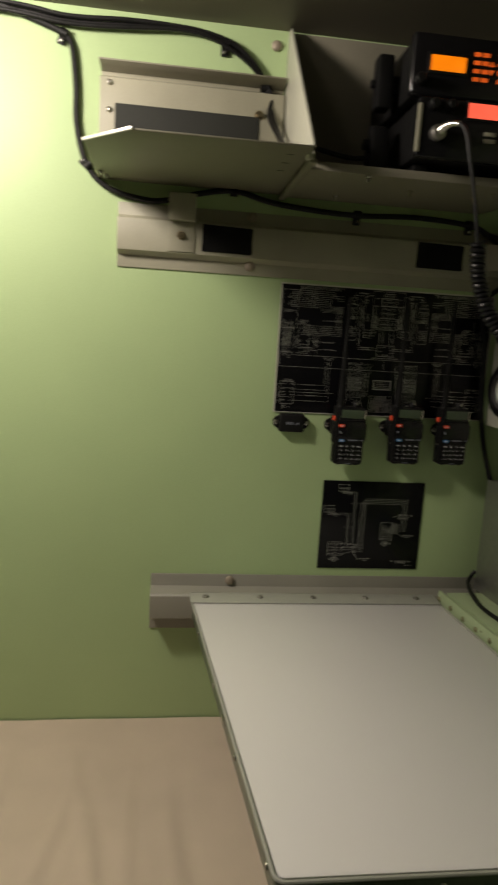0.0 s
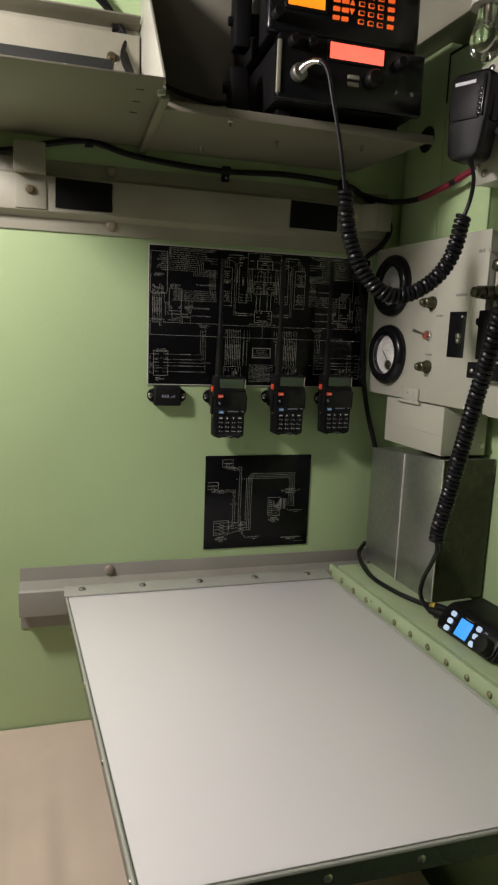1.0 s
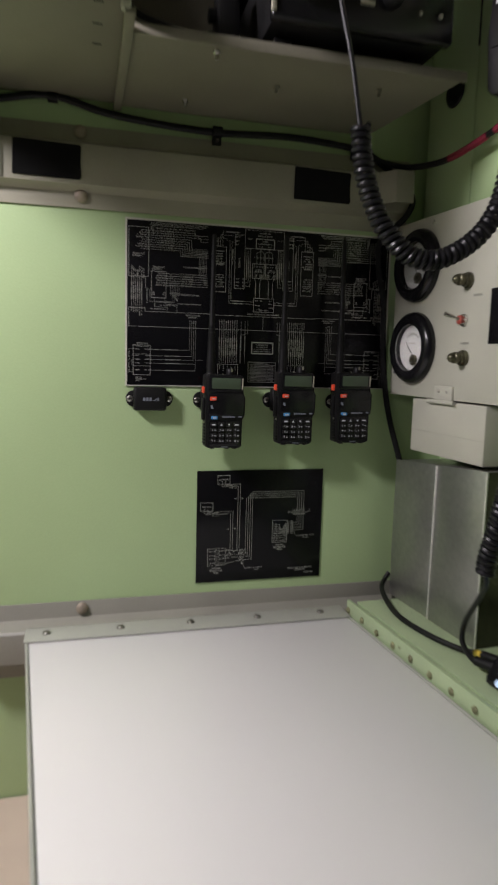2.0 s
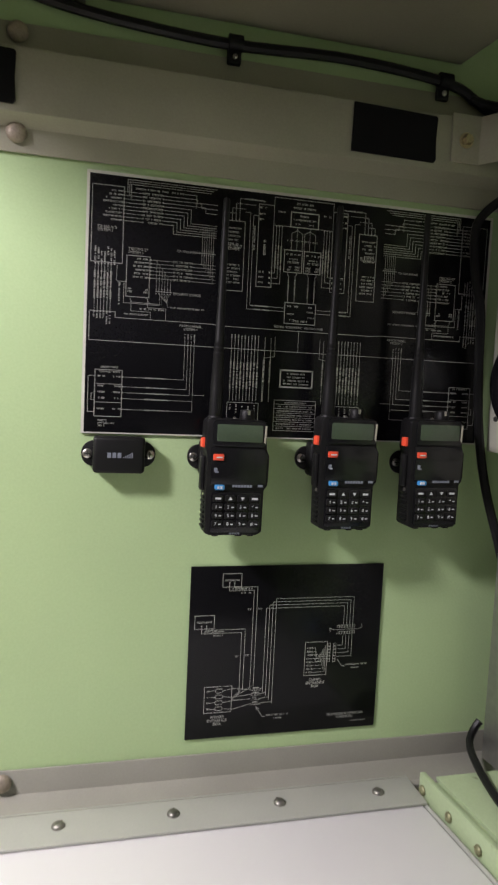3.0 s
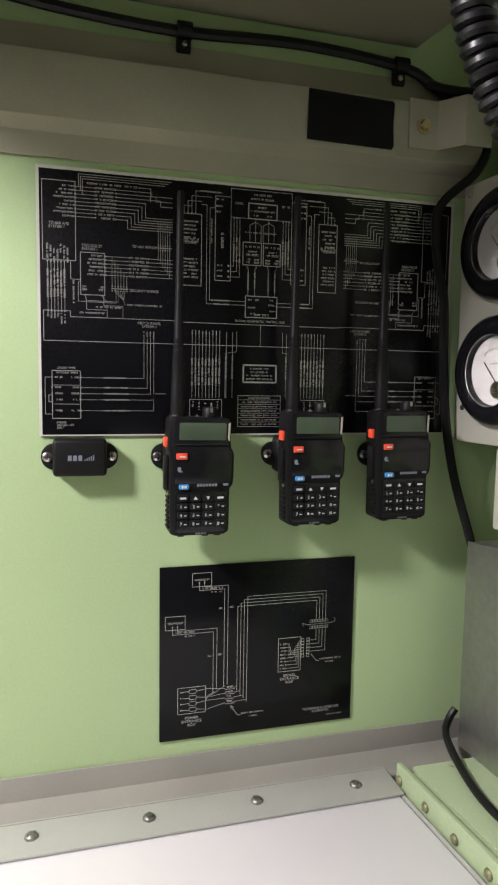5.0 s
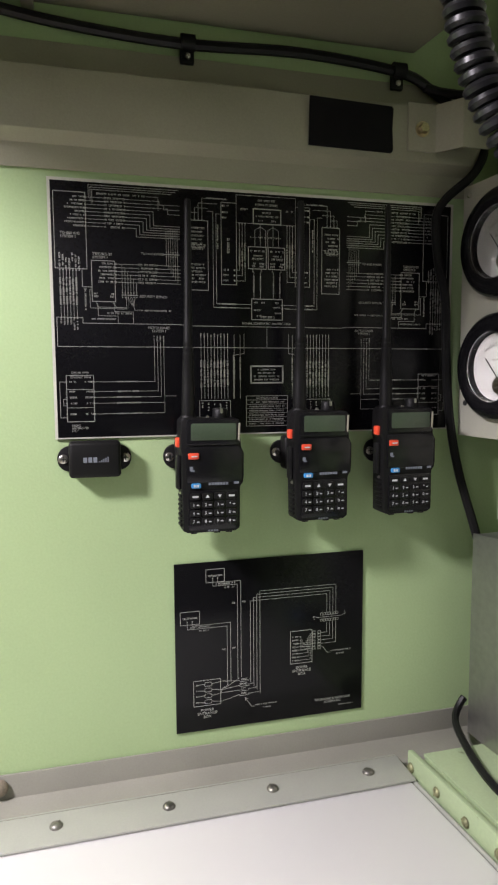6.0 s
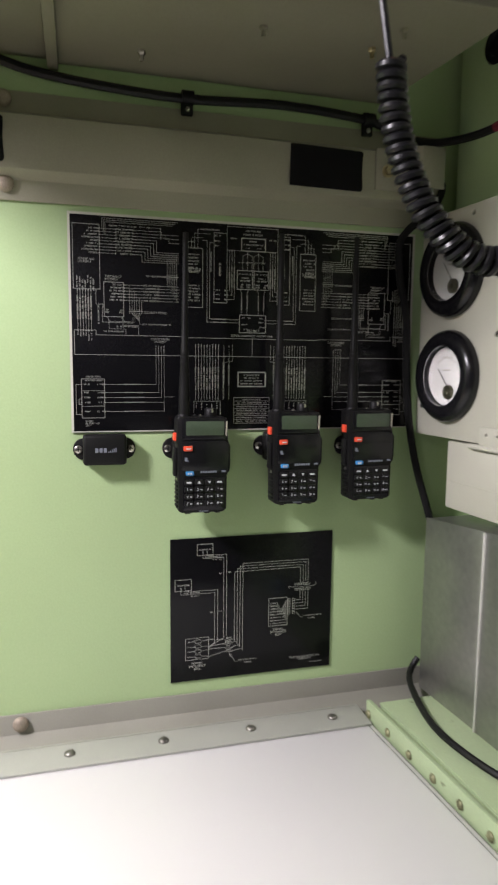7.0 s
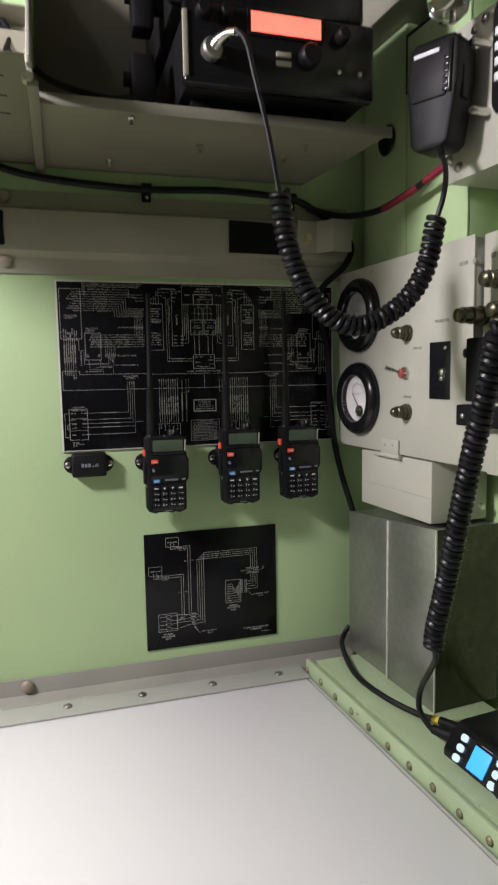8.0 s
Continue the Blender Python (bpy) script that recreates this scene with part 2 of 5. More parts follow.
def dome(r=0.0045, h=0.0028):
    """A round screw head with a slot."""
    head = lathe([(r, 0), (r * 0.97, h * 0.35), (r * 0.75, h * 0.78), (r * 0.4, h * 0.97), (r * 0.05, h)], 16)
    return head


def rivet_head(name, mat, r, h):
    head = dome(r, h)
    slot = box(-r * 0.75, r * 0.75, -r * 0.09, r * 0.09, h * 0.72, h * 1.02)
    bm = join(head, slot)
    return mesh(name, bm, mat)


def letters(text, size, align="CENTER", spacing=1.0):
    """Flat lettering as mesh, in x and y, from the built-in font."""
    data = bpy.data.curves.new("lettering", "FONT")
    data.body, data.size, data.align_x, data.align_y = text, size, align, "CENTER"
    data.resolution_u, data.space_character, data.space_line, data.extrude = 2, spacing, 0.9, 0.00008
    ob = new("lettering", data)
    dg = bpy.context.evaluated_depsgraph_get()
    me = bpy.data.meshes.new_from_object(ob.evaluated_get(dg))
    bpy.data.objects.remove(ob)
    bpy.data.curves.remove(data)
    bm = bmesh.new()
    bm.from_mesh(me)
    bpy.data.meshes.remove(me)
    return bm


ON_WALL = Matrix.Rotation(radians(90), 4, "X")     # lettering upright, facing -y
ON_SIDE = Matrix.Rotation(radians(-90), 4, "Z") @ ON_WALL   # lettering upright, facing -x
FACE_OUT = Matrix.Rotation(radians(90), 4, "X")    # z becomes -y
FACE_LEFT = Matrix.Rotation(radians(-90), 4, "Y")  # z becomes -x

# ---- structure ----
TURN = Matrix.Translation((0.697, 1.098, 0)) @ Matrix.Rotation(radians(5), 4, "Z") @ Matrix.Translation((-0.697, -1.098, 0))


def swing(t):
    """The equipment side stands five degrees off square to the end wall."""
    t.matrix_basis = TURN @ t.matrix_basis
    return t


whole("floor", box(-1.15, SIDE + 0.30, -1.25, WALL + 0.05, -0.04, 0.0), FLOOR, "dark rubber-covered shelter floor", "floor", kind="structure")
whole("ceiling", box(-1.15, SIDE + 0.30, -1.25, WALL + 0.05, TOP, TOP + 0.04), CEIL, "low painted metal ceiling of the shelter", "ceiling", kind="structure")
whole("wall_north", box(-1.15, SIDE + 0.08, WALL, WALL + 0.05, 0, TOP), GREEN, "pale green painted metal end wall", "wall", kind="structure")
swing(whole("wall_east", box(SIDE, SIDE + 0.05, -1.30, WALL + 0.02, 0, TOP), GREEN, "pale green painted side wall behind the equipment", "wall", kind="structure"))
whole("wall_west", box(-1.15, -1.10, -1.2, WALL, 0, TOP), DULL_WALL, "dark grey painted side wall", "wall", kind="structure")
whole("wall_south", box(-1.10, SIDE + 0.28, -1.25, -1.20, 0, TOP), DULL_WALL, "dark grey painted bare end wall", "wall", kind="structure")


def chase():
    """Green cable chase standing in the corner, with a round cable hole."""
    bm = box(0.738, SIDE - 0.002, 1.084, WALL - 0.012, 1.352, 1.668, 0.003)
    t = thing("cable_chase", (0.769, 1.13, 1.352), "green painted corner cable chase with a round black hole", "cable chase", kind="structure")
    part("casing", bm, GREEN, t)
    part("grommet", lathe([(0.018, 0), (0.021, 0.002), (0.019, 0.004), (0.013, 0.004), (0.012, 0.001)], 28, aim((0.738, 1.128, 1.531), (-1, 0, 0))), RUBBER, t, "black rubber grommet")
    swing(t)


chase()
swing(whole("trim", box(0.70, SIDE - 0.002, -0.6, WALL - 0.012, 1.670, TOP - 0.002, 0.003), GREY, "grey painted metal duct along the ceiling edge", "duct", kind="structure"))


def hat_channel(name, x0, x1, z0, z1, lip, depth, label, mat=GREY):
    """A pressed hat-section rail screwed flat to the end wall."""
    y = WALL - 0.0005
    t = 0.0025
    prof = [(y, z0), (y - t, z0), (y - t, z0 + lip), (y - depth, z0 + lip + depth * 0.35), (y - depth, z1 - lip - depth * 0.35), (y - t, z1 - lip), (y - t, z1), (y, z1)]
    th = thing(name, ((x0 + x1) / 2, y, z0), label, "rail")
    part("channel", extrude(prof, "x", x0, x1, 0.0007), mat, th)
    return th


upper = hat_channel("upper_rail", -0.020, 0.704, 1.344, 1.452, 0.021, 0.019, "grey painted hat-section rail fixed along the green wall")
front = WALL - 0.0195
nut = mesh("bolt", hex_bolt(0.0052, 0.0055), BRASS)
knob = mesh("bolt", lathe([(0.0088, 0), (0.0088, 0.002), (0.0072, 0.004), (0.0045, 0.0055), (0.001, 0.006)], 14), COPPER)
lo = origin(upper)


def clamp(x, side):
    """A folded grey strap bolted on the rail, its free end standing off."""
    s = side
    y = front
    pts = [(x - s * 0.014, y), (x + s * 0.017, y), (x + s * 0.034, y - 0.022), (x + s * 0.062, y - 0.022), (x + s * 0.062, y - 0.0245), (x + s * 0.033, y - 0.0245), (x + s * 0.016, y - 0.0025), (x - s * 0.014, y - 0.0025)]
    return extrude(pts, "z", 1.381, 1.427, 0.0006)


strap = part("strap", clamp(0.631, 1), GREY, upper, "folded grey metal strap")
share("bolt", nut, upper, Vector((0.632, front - 0.0025, 1.402)) - lo, aim((0, 0, 0), (0, -1, 0)))
part("strap", join(box(0.066, 0.112, front - 0.0025, front, 1.374, 1.446, 0.0006), box(0.066, 0.112, front - 0.020, front - 0.002, 1.424, 1.468, 0.0015)), GREY, upper, "folded grey metal strap")
share("bolt", nut, upper, Vector((0.089, front - 0.0025, 1.401)) - lo, aim((0, 0, 0), (0, -1, 0)))
for z in (1.360, 1.443):
    share("bolt", knob, upper, Vector((0.212, WALL - 0.004, z)) - lo, aim((0, 0, 0), (0, -1, 0)))
for x0, x1 in ((0.125, 0.213), (0.513, 0.601)):
    bm = extrude([(x0, 1.378), (x1 - 0.002, 1.377), (x1, 1.380), (x1 - 0.001, 1.400), (x1, 1.419), (x1 - 0.002, 1.421), (x0 + 0.001, 1.423)], "y", front - 0.0022, front - 0.0002, 0.0006)
    whole("hook_tape", bm, VELCRO, "black hook-and-loop patch stuck on the grey rail", "patch", "hook tape patches")

# lower rail carrying the table
y = WALL - 0.0005
lower = thing("lower_rail", (0.35, y, 0.668), "grey painted rail that carries the folding table", "rail")
prof = [(y, 0.670), (y - 0.0025, 0.670), (y - 0.0025, 0.698), (y - 0.040, 0.707), (y - 0.040, 0.751), (y - 0.036, 0.7545), (y - 0.0025, 0.757), (y - 0.0025, 0.781), (y, 0.781)]
part("channel", extrude(prof, "x", 0.058, SIDE - 0.012, 0.0008), RAIL, lower)
lo = origin(lower)
for x in (0.209, 0.725):
    share("bolt", knob, lower, Vector((x, WALL - 0.004, 0.770)) - lo, aim((0, 0, 0), (0, -1, 0)))

# ---- table ----
SKEW = 0.087   # the table and ledge run slightly askew to the end wall


def askew(bm):
    for v in bm.verts:
        v.co.x += SKEW * (1.15 - v.co.y)
    return bm


def splay(bm):
    """The table: its outer edge runs more askew than the edge beside the ledge."""
    for v in bm.verts:
        v.co.x += (0.094 - 0.012 * (v.co.x - 0.138) / 0.468) * (1.15 - v.co.y)
    return bm


def at_skew(x, y, z):
    return Vector((x + SKEW * (1.15 - y), y, z))


def table():
    x0, x1, y0, y1, z = 0.134, 0.608, 0.527, 1.163, 0.7525
    t = thing("folding_table", (0.36, 0.8, 0.722), "white laminate folding table with a grey metal rim, on the rail", "table")
    r = 0.007
    top = []
    for cx, cy, a0 in ((x1 - 0.004, y1 - 0.030, None), (x0 + 0.003, y1 - 0.030, None), (x0 + 0.004 + r, y0 + 0.004 + r, 180), (x1 - 0.004 - r, y0 + 0.004 + r, 270)):
        if a0 is None:
            top.append((cx, cy))
        else:
            top += [(cx + r * math.cos(radians(a0 + 9 * i)), cy + r * math.sin(radians(a0 + 9 * i))) for i in range(11)]
    part("tabletop", splay(extrude(top, "z", z - 0.016, z, 0.0008)), WHITE, t, "white laminate sheet")
    side = material("rim_green_grey", (0.16, 0.19, 0.15), 0.3, metal=0.4, var=0.2, scale=80)
    rim = []
    for p in ((x1, y1 - 0.032), (x0, y1 - 0.032)):
        rim.append(p)
    rr = 0.010
    for cx, cy, a0 in ((x0 + rr, y0 + rr, 180), (x1 - rr, y0 + rr, 270)):
        rim += [(cx + rr * math.cos(radians(a0 + 9 * i)), cy + rr * math.sin(radians(a0 + 9 * i))) for i in range(11)]
    part("rim", splay(extrude(rim, "z", z - 0.026, z - 0.003, 0.0022)), side, t, "dark metal edge band")
    lip = [Vector((p[0], p[1], z - 0.0012)) for p in rim[2:]]
    lip = [Vector((x0, y1 - 0.032, z - 0.0012))] + lip + [Vector((x1, y1 - 0.032, z - 0.0012))]
    part("edge_bead", splay(sweep(lip, 0.0022, 8)), GREY_TRIM, t, "thin bare metal bead")
    strip = part("hinge_strip", box(x0 - 0.002, x1 + 0.002, y1 - 0.034, y1 + 0.012, z + 0.0005, z + 0.0035, 0.001), GREY_TRIM, t, "grey riveted hinge strip")
    part("scribe_line", box(x0 + 0.0, x1, y1 + 0.0085, y1 + 0.0092, z + 0.0033, z + 0.0039), MARK, strip)
    me = rivet_head("rivet", RIVET, 0.0060, 0.0036)
    for i in range(5):
        share("rivet", me, strip, Vector((0.161 + 0.1018 * i, 1.152, z + 0.0035)) - origin(strip), Matrix.Rotation(0.7 * i, 4, "Z"))
    for i in range(7):
        part("scribe_tick", box(0.20 + 0.034 * i, 0.2004 + 0.034 * i, y1 + 0.006, y1 + 0.0092, z + 0.0033, z + 0.0039), MARK, strip)
    scr = mesh("screw", dome(0.0042, 0.002), STEEL)
    for i in range(4):
        share("screw", scr, t, at_skew(0.21 + 0.09 * i, y0, z - 0.014) - origin(t), aim((0, 0, 0), (0, -1, 0)))
    for i in range(4):
        share("screw", scr, t, at_skew(x0 + 0.007 * (1.15 - 0.56 - 0.16 * i), 0.56 + 0.16 * i, z - 0.014) - origin(t), aim((0, 0, 0), (-1, 0, 0)))


table()


# ---- bench with its sheet ----
def bench():
    t = thing("bench", (-0.2, 0.88, 0.0), "bench under the table covered with a wrinkled beige sheet", "bench")
    part("base", box(-1.09, 0.60, 0.56, WALL - 0.004, 0.0, 0.40, 0.004), GREEN, t, "green painted base")
    bm = bmesh.new()
    nx, ny, x0, x1, y0, y1 = 170, 70, -1.09, 0.60, 0.53, WALL - 0.003
    grid = []
    for j in range(ny + 1):
        row = []
        for i in range(nx + 1):
            u, v = i / nx, j / ny
            x, y = x0 + (x1 - x0) * u, y0 + (y1 - y0) * v
            w = 0.012 * noise.noise(Vector((x * 3.1, y * 2.2, 0.3))) + 0.005 * noise.noise(Vector((x * 9, y * 4, 2.0)))
            for cx, slant, size, wide in ((-0.36, 0.10, 0.007, 0.012), (-0.17, -0.06, 0.010, 0.011), (-0.09, 0.05, 0.009, 0.010), (-0.03, -0.10, 0.011, 0.012), (0.05, 0.04, 0.008, 0.009), (0.13, -0.12, 0.007, 0.014), (0.24, 0.09, 0.008, 0.012), (-0.55, 0.1, 0.01, 0.02), (-0.75, -0.1, 0.01, 0.02)):
                d = x - (cx + slant * (v - 0.5) + 0.02 * math.sin(v * 5 + cx * 20))
                fade = max(0.0, min(1.0, (1.02 - v) * 2.2)) * (0.5 + 0.5 * noise.noise(Vector((cx * 9, v * 3.0, 1.0))) + 0.25)
                w += 0.6 * size * fade * (math.exp(-(d / wide) ** 2) - 0.7 * math.exp(-((d - wide * 1.6) / wide) ** 2))
            edge = min(1.0, v * 7)
            z = 0.478 + w * (0.25 + 0.75 * (1 - v) ** 0.5) - 0.06 * (1 - edge) ** 2
            row.append(bm.verts.new((x, y, z)))
        grid.append(row)
    for j in range(ny):
        for i in range(nx):
            bm.faces.new((grid[j][i], grid[j][i + 1], grid[j + 1][i + 1], grid[j + 1][i]))
    ring = grid[0] + [r[-1] for r in grid[1:]] + grid[-1][-2::-1] + [r[0] for r in grid[-2:0:-1]]
    low = [bm.verts.new((v.co.x, v.co.y, 0.40)) for v in ring]
    for i in range(len(ring)):
        k = (i + 1) % len(ring)
        bm.faces.new((ring[i], low[i], low[k], ring[k]))
    bm.faces.new(low)
    part("cushion", bm, FABRIC, t, "wrinkled beige cotton sheet over a pad", smooth=75)


bench()


# ---- green ledge beside the table ----
def ledge():
    t = thing("equipment_ledge", (0.70, 0.8, 0.0), "green painted equipment ledge with a screwed edge strip", "ledge")
    part("body", askew(box(0.6185, SIDE - 0.030, 0.30, 1.140, 0.0, 0.769, 0.002)), GREEN_EDGE, t)
    part("top_sheet", askew(box(0.624, SIDE - 0.030, 0.30, 1.142, 0.7692, 0.7735, 0.0012)), GREEN_EDGE, t, "green painted cover sheet")
    for y0, y1 in ((0.30, 0.628), (0.633, 1.150)):
        part("edge_strip", askew(box(0.6112, 0.6172, y0, y1, 0.732, 0.7745, 0.0012)), GREEN_EDGE, t, "chipped green edge strip")
    me = rivet_head("screw", SCREW, 0.0050, 0.003)
    for i in range(18):
        y = 1.143 - 0.0427 * i
        if y > 0.31:
            share("screw", me, t, at_skew(0.6112, y, 0.7595 + 0.0008 * math.sin(i * 2.1)) - origin(t), aim((0, 0, 0), (-1, 0, 0)) @ Matrix.Rotation(1.3 * i, 4, "Z"))


ledge()

# ---- radio shelf ----
def shelf():
    t = thing("radio_shelf", (0.45, 1.07, 1.480), "olive grey painted sheet-metal shelf carrying the radios", "shelf")
    z = 1.484
    part("shelf_plate", extrude([(0.266, 0.986), (0.660, 0.990), (0.632, 1.2036), (0.266, 1.2036)], "z", z - 0.001, z + 0.0025, 0.0006), SHELF, t)
    part("front_lip", box(0.265, 0.661, 0.9835, 0.9868, z - 0.0055, z + 0.0065, 0.0008), SHELF, t, "pale worn front lip")
    web = [(1.2035, 1.4925), (0.930, 1.4925), (0.930, 1.500), (1.185, TOP - 0.003), (1.2035, TOP - 0.003)]
    part("gusset", extrude(web, "x", 0.2565, 0.2605, 0.0008), CREAM, t, "pale grey triangular end gusset")
    part("side_flange", box(0.2562, 0.2668, 0.940, 1.2040, 1.4765, 1.4826, 0.0008), SHELF, t, "folded flange closing the joint to the tray")
    part("back_plate", box(0.263, 0.634, WALL - 0.004, WALL - 0.001, 1.492, TOP - 0.003, 0.0006), SHELF, t, "grey metal backing sheet")
    for p, mat in (((0.360, 1.006), STEEL), ((0.450, 1.075), SHELF), ((0.347, 1.152), STEEL), ((0.562, 1.085), BRASS), ((0.575, 1.045), SHELF)):
        part("bolt", join(lathe([(0.0042, 0), (0.0042, 0.0025), (0.003, 0.0035)], 6, aim((p[0], p[1], z - 0.001), (0, 0, -1))), lathe([(0.0022, 0), (0.0022, 0.006)], 8, aim((p[0], p[1], z - 0.004), (0, 0, -1)))), mat, t)


shelf()


def tray():
    t = thing("side_tray", (0.10, 1.04, 1.488), "grey sheet-metal tray with a cut corner, beside the radio shelf", "tray")
    z = 1.487
    part("tray_plate", extrude([(0.020, 0.905), (0.256, 0.903), (0.2615, 1.2042), (-0.056, 1.2042), (-0.050, 0.978)], "z", z - 0.001, z + 0.0015, 0.0005), SHELF, t)
    a, b = Vector((-0.050, 0.978)), Vector((0.020, 0.905))
    n = Vector((-(b - a).y, (b - a).x)).normalized() * -0.003
    part("corner_lip", extrude([tuple(a), tuple(b), tuple(b + n), tuple(a + n)], "z", z - 0.001, z + 0.0032, 0.0004), BARE, t, "bare pale lip")
    part("hinge_block", join(lathe([(0.0045, -0.008), (0.0045, 0.008)], 12, aim((0.257, 0.943, 1.488), (0, 1, 0.2))), box(0.252, 0.262, 0.937, 0.950, 1.480, 1.500, 0.003)), CREAM, t, "worn pale hinge knuckle")
    for i in range(3):
        part("slot", box(0.226, 0.236, 0.945 + 0.045 * i, 0.9475 + 0.045 * i, z - 0.0014, z - 0.0008), DARK, t, "narrow vent slot")
    for p in ((-0.044, 1.14), (-0.038, 1.165)):
        part("screw", lathe([(0.004, 0), (0.004, 0.003), (0.002, 0.006)], 10, aim((p[0], p[1], z - 0.001), (0, 0, -1))), STEEL, t)


tray()

holder = hat_channel("document_rail", -0.053, 0.2535, 1.511, 1.667, 0.018, 0.022, "grey painted hat-section plate on the wall above the tray")
part("slot", box(-0.028, 0.212, WALL - 0.0245, WALL - 0.0215, 1.548, 1.602, 0.0006), DARK, holder, "black document slot")
part("top_lip", extrude([(WALL - 0.003, 1.655), (WALL - 0.044, 1.659), (WALL - 0.044, 1.6615), (WALL - 0.003, 1.6675)], "x", -0.053, 0.2535, 0.0006), SHELF, holder, "folded top lip")
lo = origin(holder)
for x, z, me in ((-0.037, 1.633, mesh("screw", dome(0.005, 0.004), STEEL)), (-0.037, 1.591, mesh("screw", dome(0.005, 0.004), STEEL)), (0.211, 1.606, nut)):
    share("screw", me, holder, Vector((x, WALL - 0.0225, z)) - lo, aim((0, 0, 0), (0, -1, 0)))
for x, z in ((0.237, 1.725),):
    share("bolt", knob, holder, Vector((x, WALL - 0.001, z)) - lo, aim((0, 0, 0), (0, -1, 0)))


# ---- transceivers ----
def upper_radio():
    x0, x1, y0, y1, z0, z1 = 0.392, 0.612, 0.938, 1.150, 1.583, 1.662
    t = thing("keypad_transceiver", (0.50, 1.04, z0), "black transceiver with an orange display and an orange backlit keypad", "radio")
    part("body", box(x0 + 0.006, x1 - 0.006, y0 + 0.012, y1, z0, z1, 0.004), BLACK, t)
    face = part("faceplate", box(x0, x1, y0, y0 + 0.016, z0 - 0.002, z1 + 0.002, 0.006, 3), GLOSS, t)
    part("display_bezel", box(0.414, 0.474, y0 - 0.0022, y0 + 0.002, 1.610, 1.639, 0.0012), BLACK, face)
    part("display", box(0.4185, 0.4695, y0 - 0.0032, y0 - 0.0018, 1.6145, 1.6345, 0.0004), ORANGE_GLOW, face, "glowing orange display")
    wide = mesh("key", box(-0.0050, 0.0050, -0.0015, 0.0015, -0.0028, 0.0028, 0.0012), KEY_GLOW)
    small = mesh("key", join(box(-0.0044, 0.0044, -0.0010, 0.0012, -0.0030, 0.0030, 0.0010)), KEY_GLOW)
    cap = mesh("key_cap", box(-0.0031, 0.0031, -0.0020, 0.0, -0.0019, 0.0019, 0.0006), BLACK)
    for r in range(4):
        z = 1.6415 - 0.0108 * r
        for c, x in enumerate((0.4865, 0.4990)):
            share("key", wide, face, Vector((x, y0 - 0.0010, z)) - origin(face))
        if r in (1, 2):
            tri = extrude([(0.5088 - 0.0035, z - 0.003), (0.5088 + 0.0035, z - 0.003), (0.5088, z + 0.004)] if r == 1 else [(0.5088 - 0.0035, z + 0.003), (0.5088, z - 0.004), (0.5088 + 0.0035, z + 0.003)], "y", y0 - 0.002, y0, 0.0003)
            part("arrow_key", tri, KEY_GLOW, face)
        for x in (0.5225, 0.5365, 0.5505):
            k = share("key", small, face, Vector((x, y0 - 0.0010, z)) - origin(face))
            share("key_cap", cap, face, Vector((x, y0 - 0.0014, z - 0.0004)) - origin(face))
        share("key", wide, face, Vector((0.5660, y0 - 0.0010, z)) - origin(face))
    knob_bm = lathe([(0.0075, 0), (0.0075, 0.011), (0.006, 0.013)], 20, aim((0.404, y0, 1.600), (0, -1, 0)))
    part("knob", knob_bm, BLACK, face)
    part("side_bracket", join(box(0.362, 0.386, 0.995, 1.025, z0 - 0.004, z1 - 0.008, 0.004), box(0.380, x0 + 0.008, 1.005, 1.020, z0 + 0.02, z0 + 0.045, 0.002), lathe([(0.006, 0), (0.006, 0.006)], 12, aim((0.362, 1.010, 1.615), (-1, 0, 0)))), BLACK, t, "black side mounting bracket")
    part("side_bracket", box(x1 - 0.004, x1 + 0.004, y0 + 0.03, y0 + 0.09, z0 - 0.006, z1 - 0.020, 0.002), BLACK, t, "black side mounting bracket")
    return t


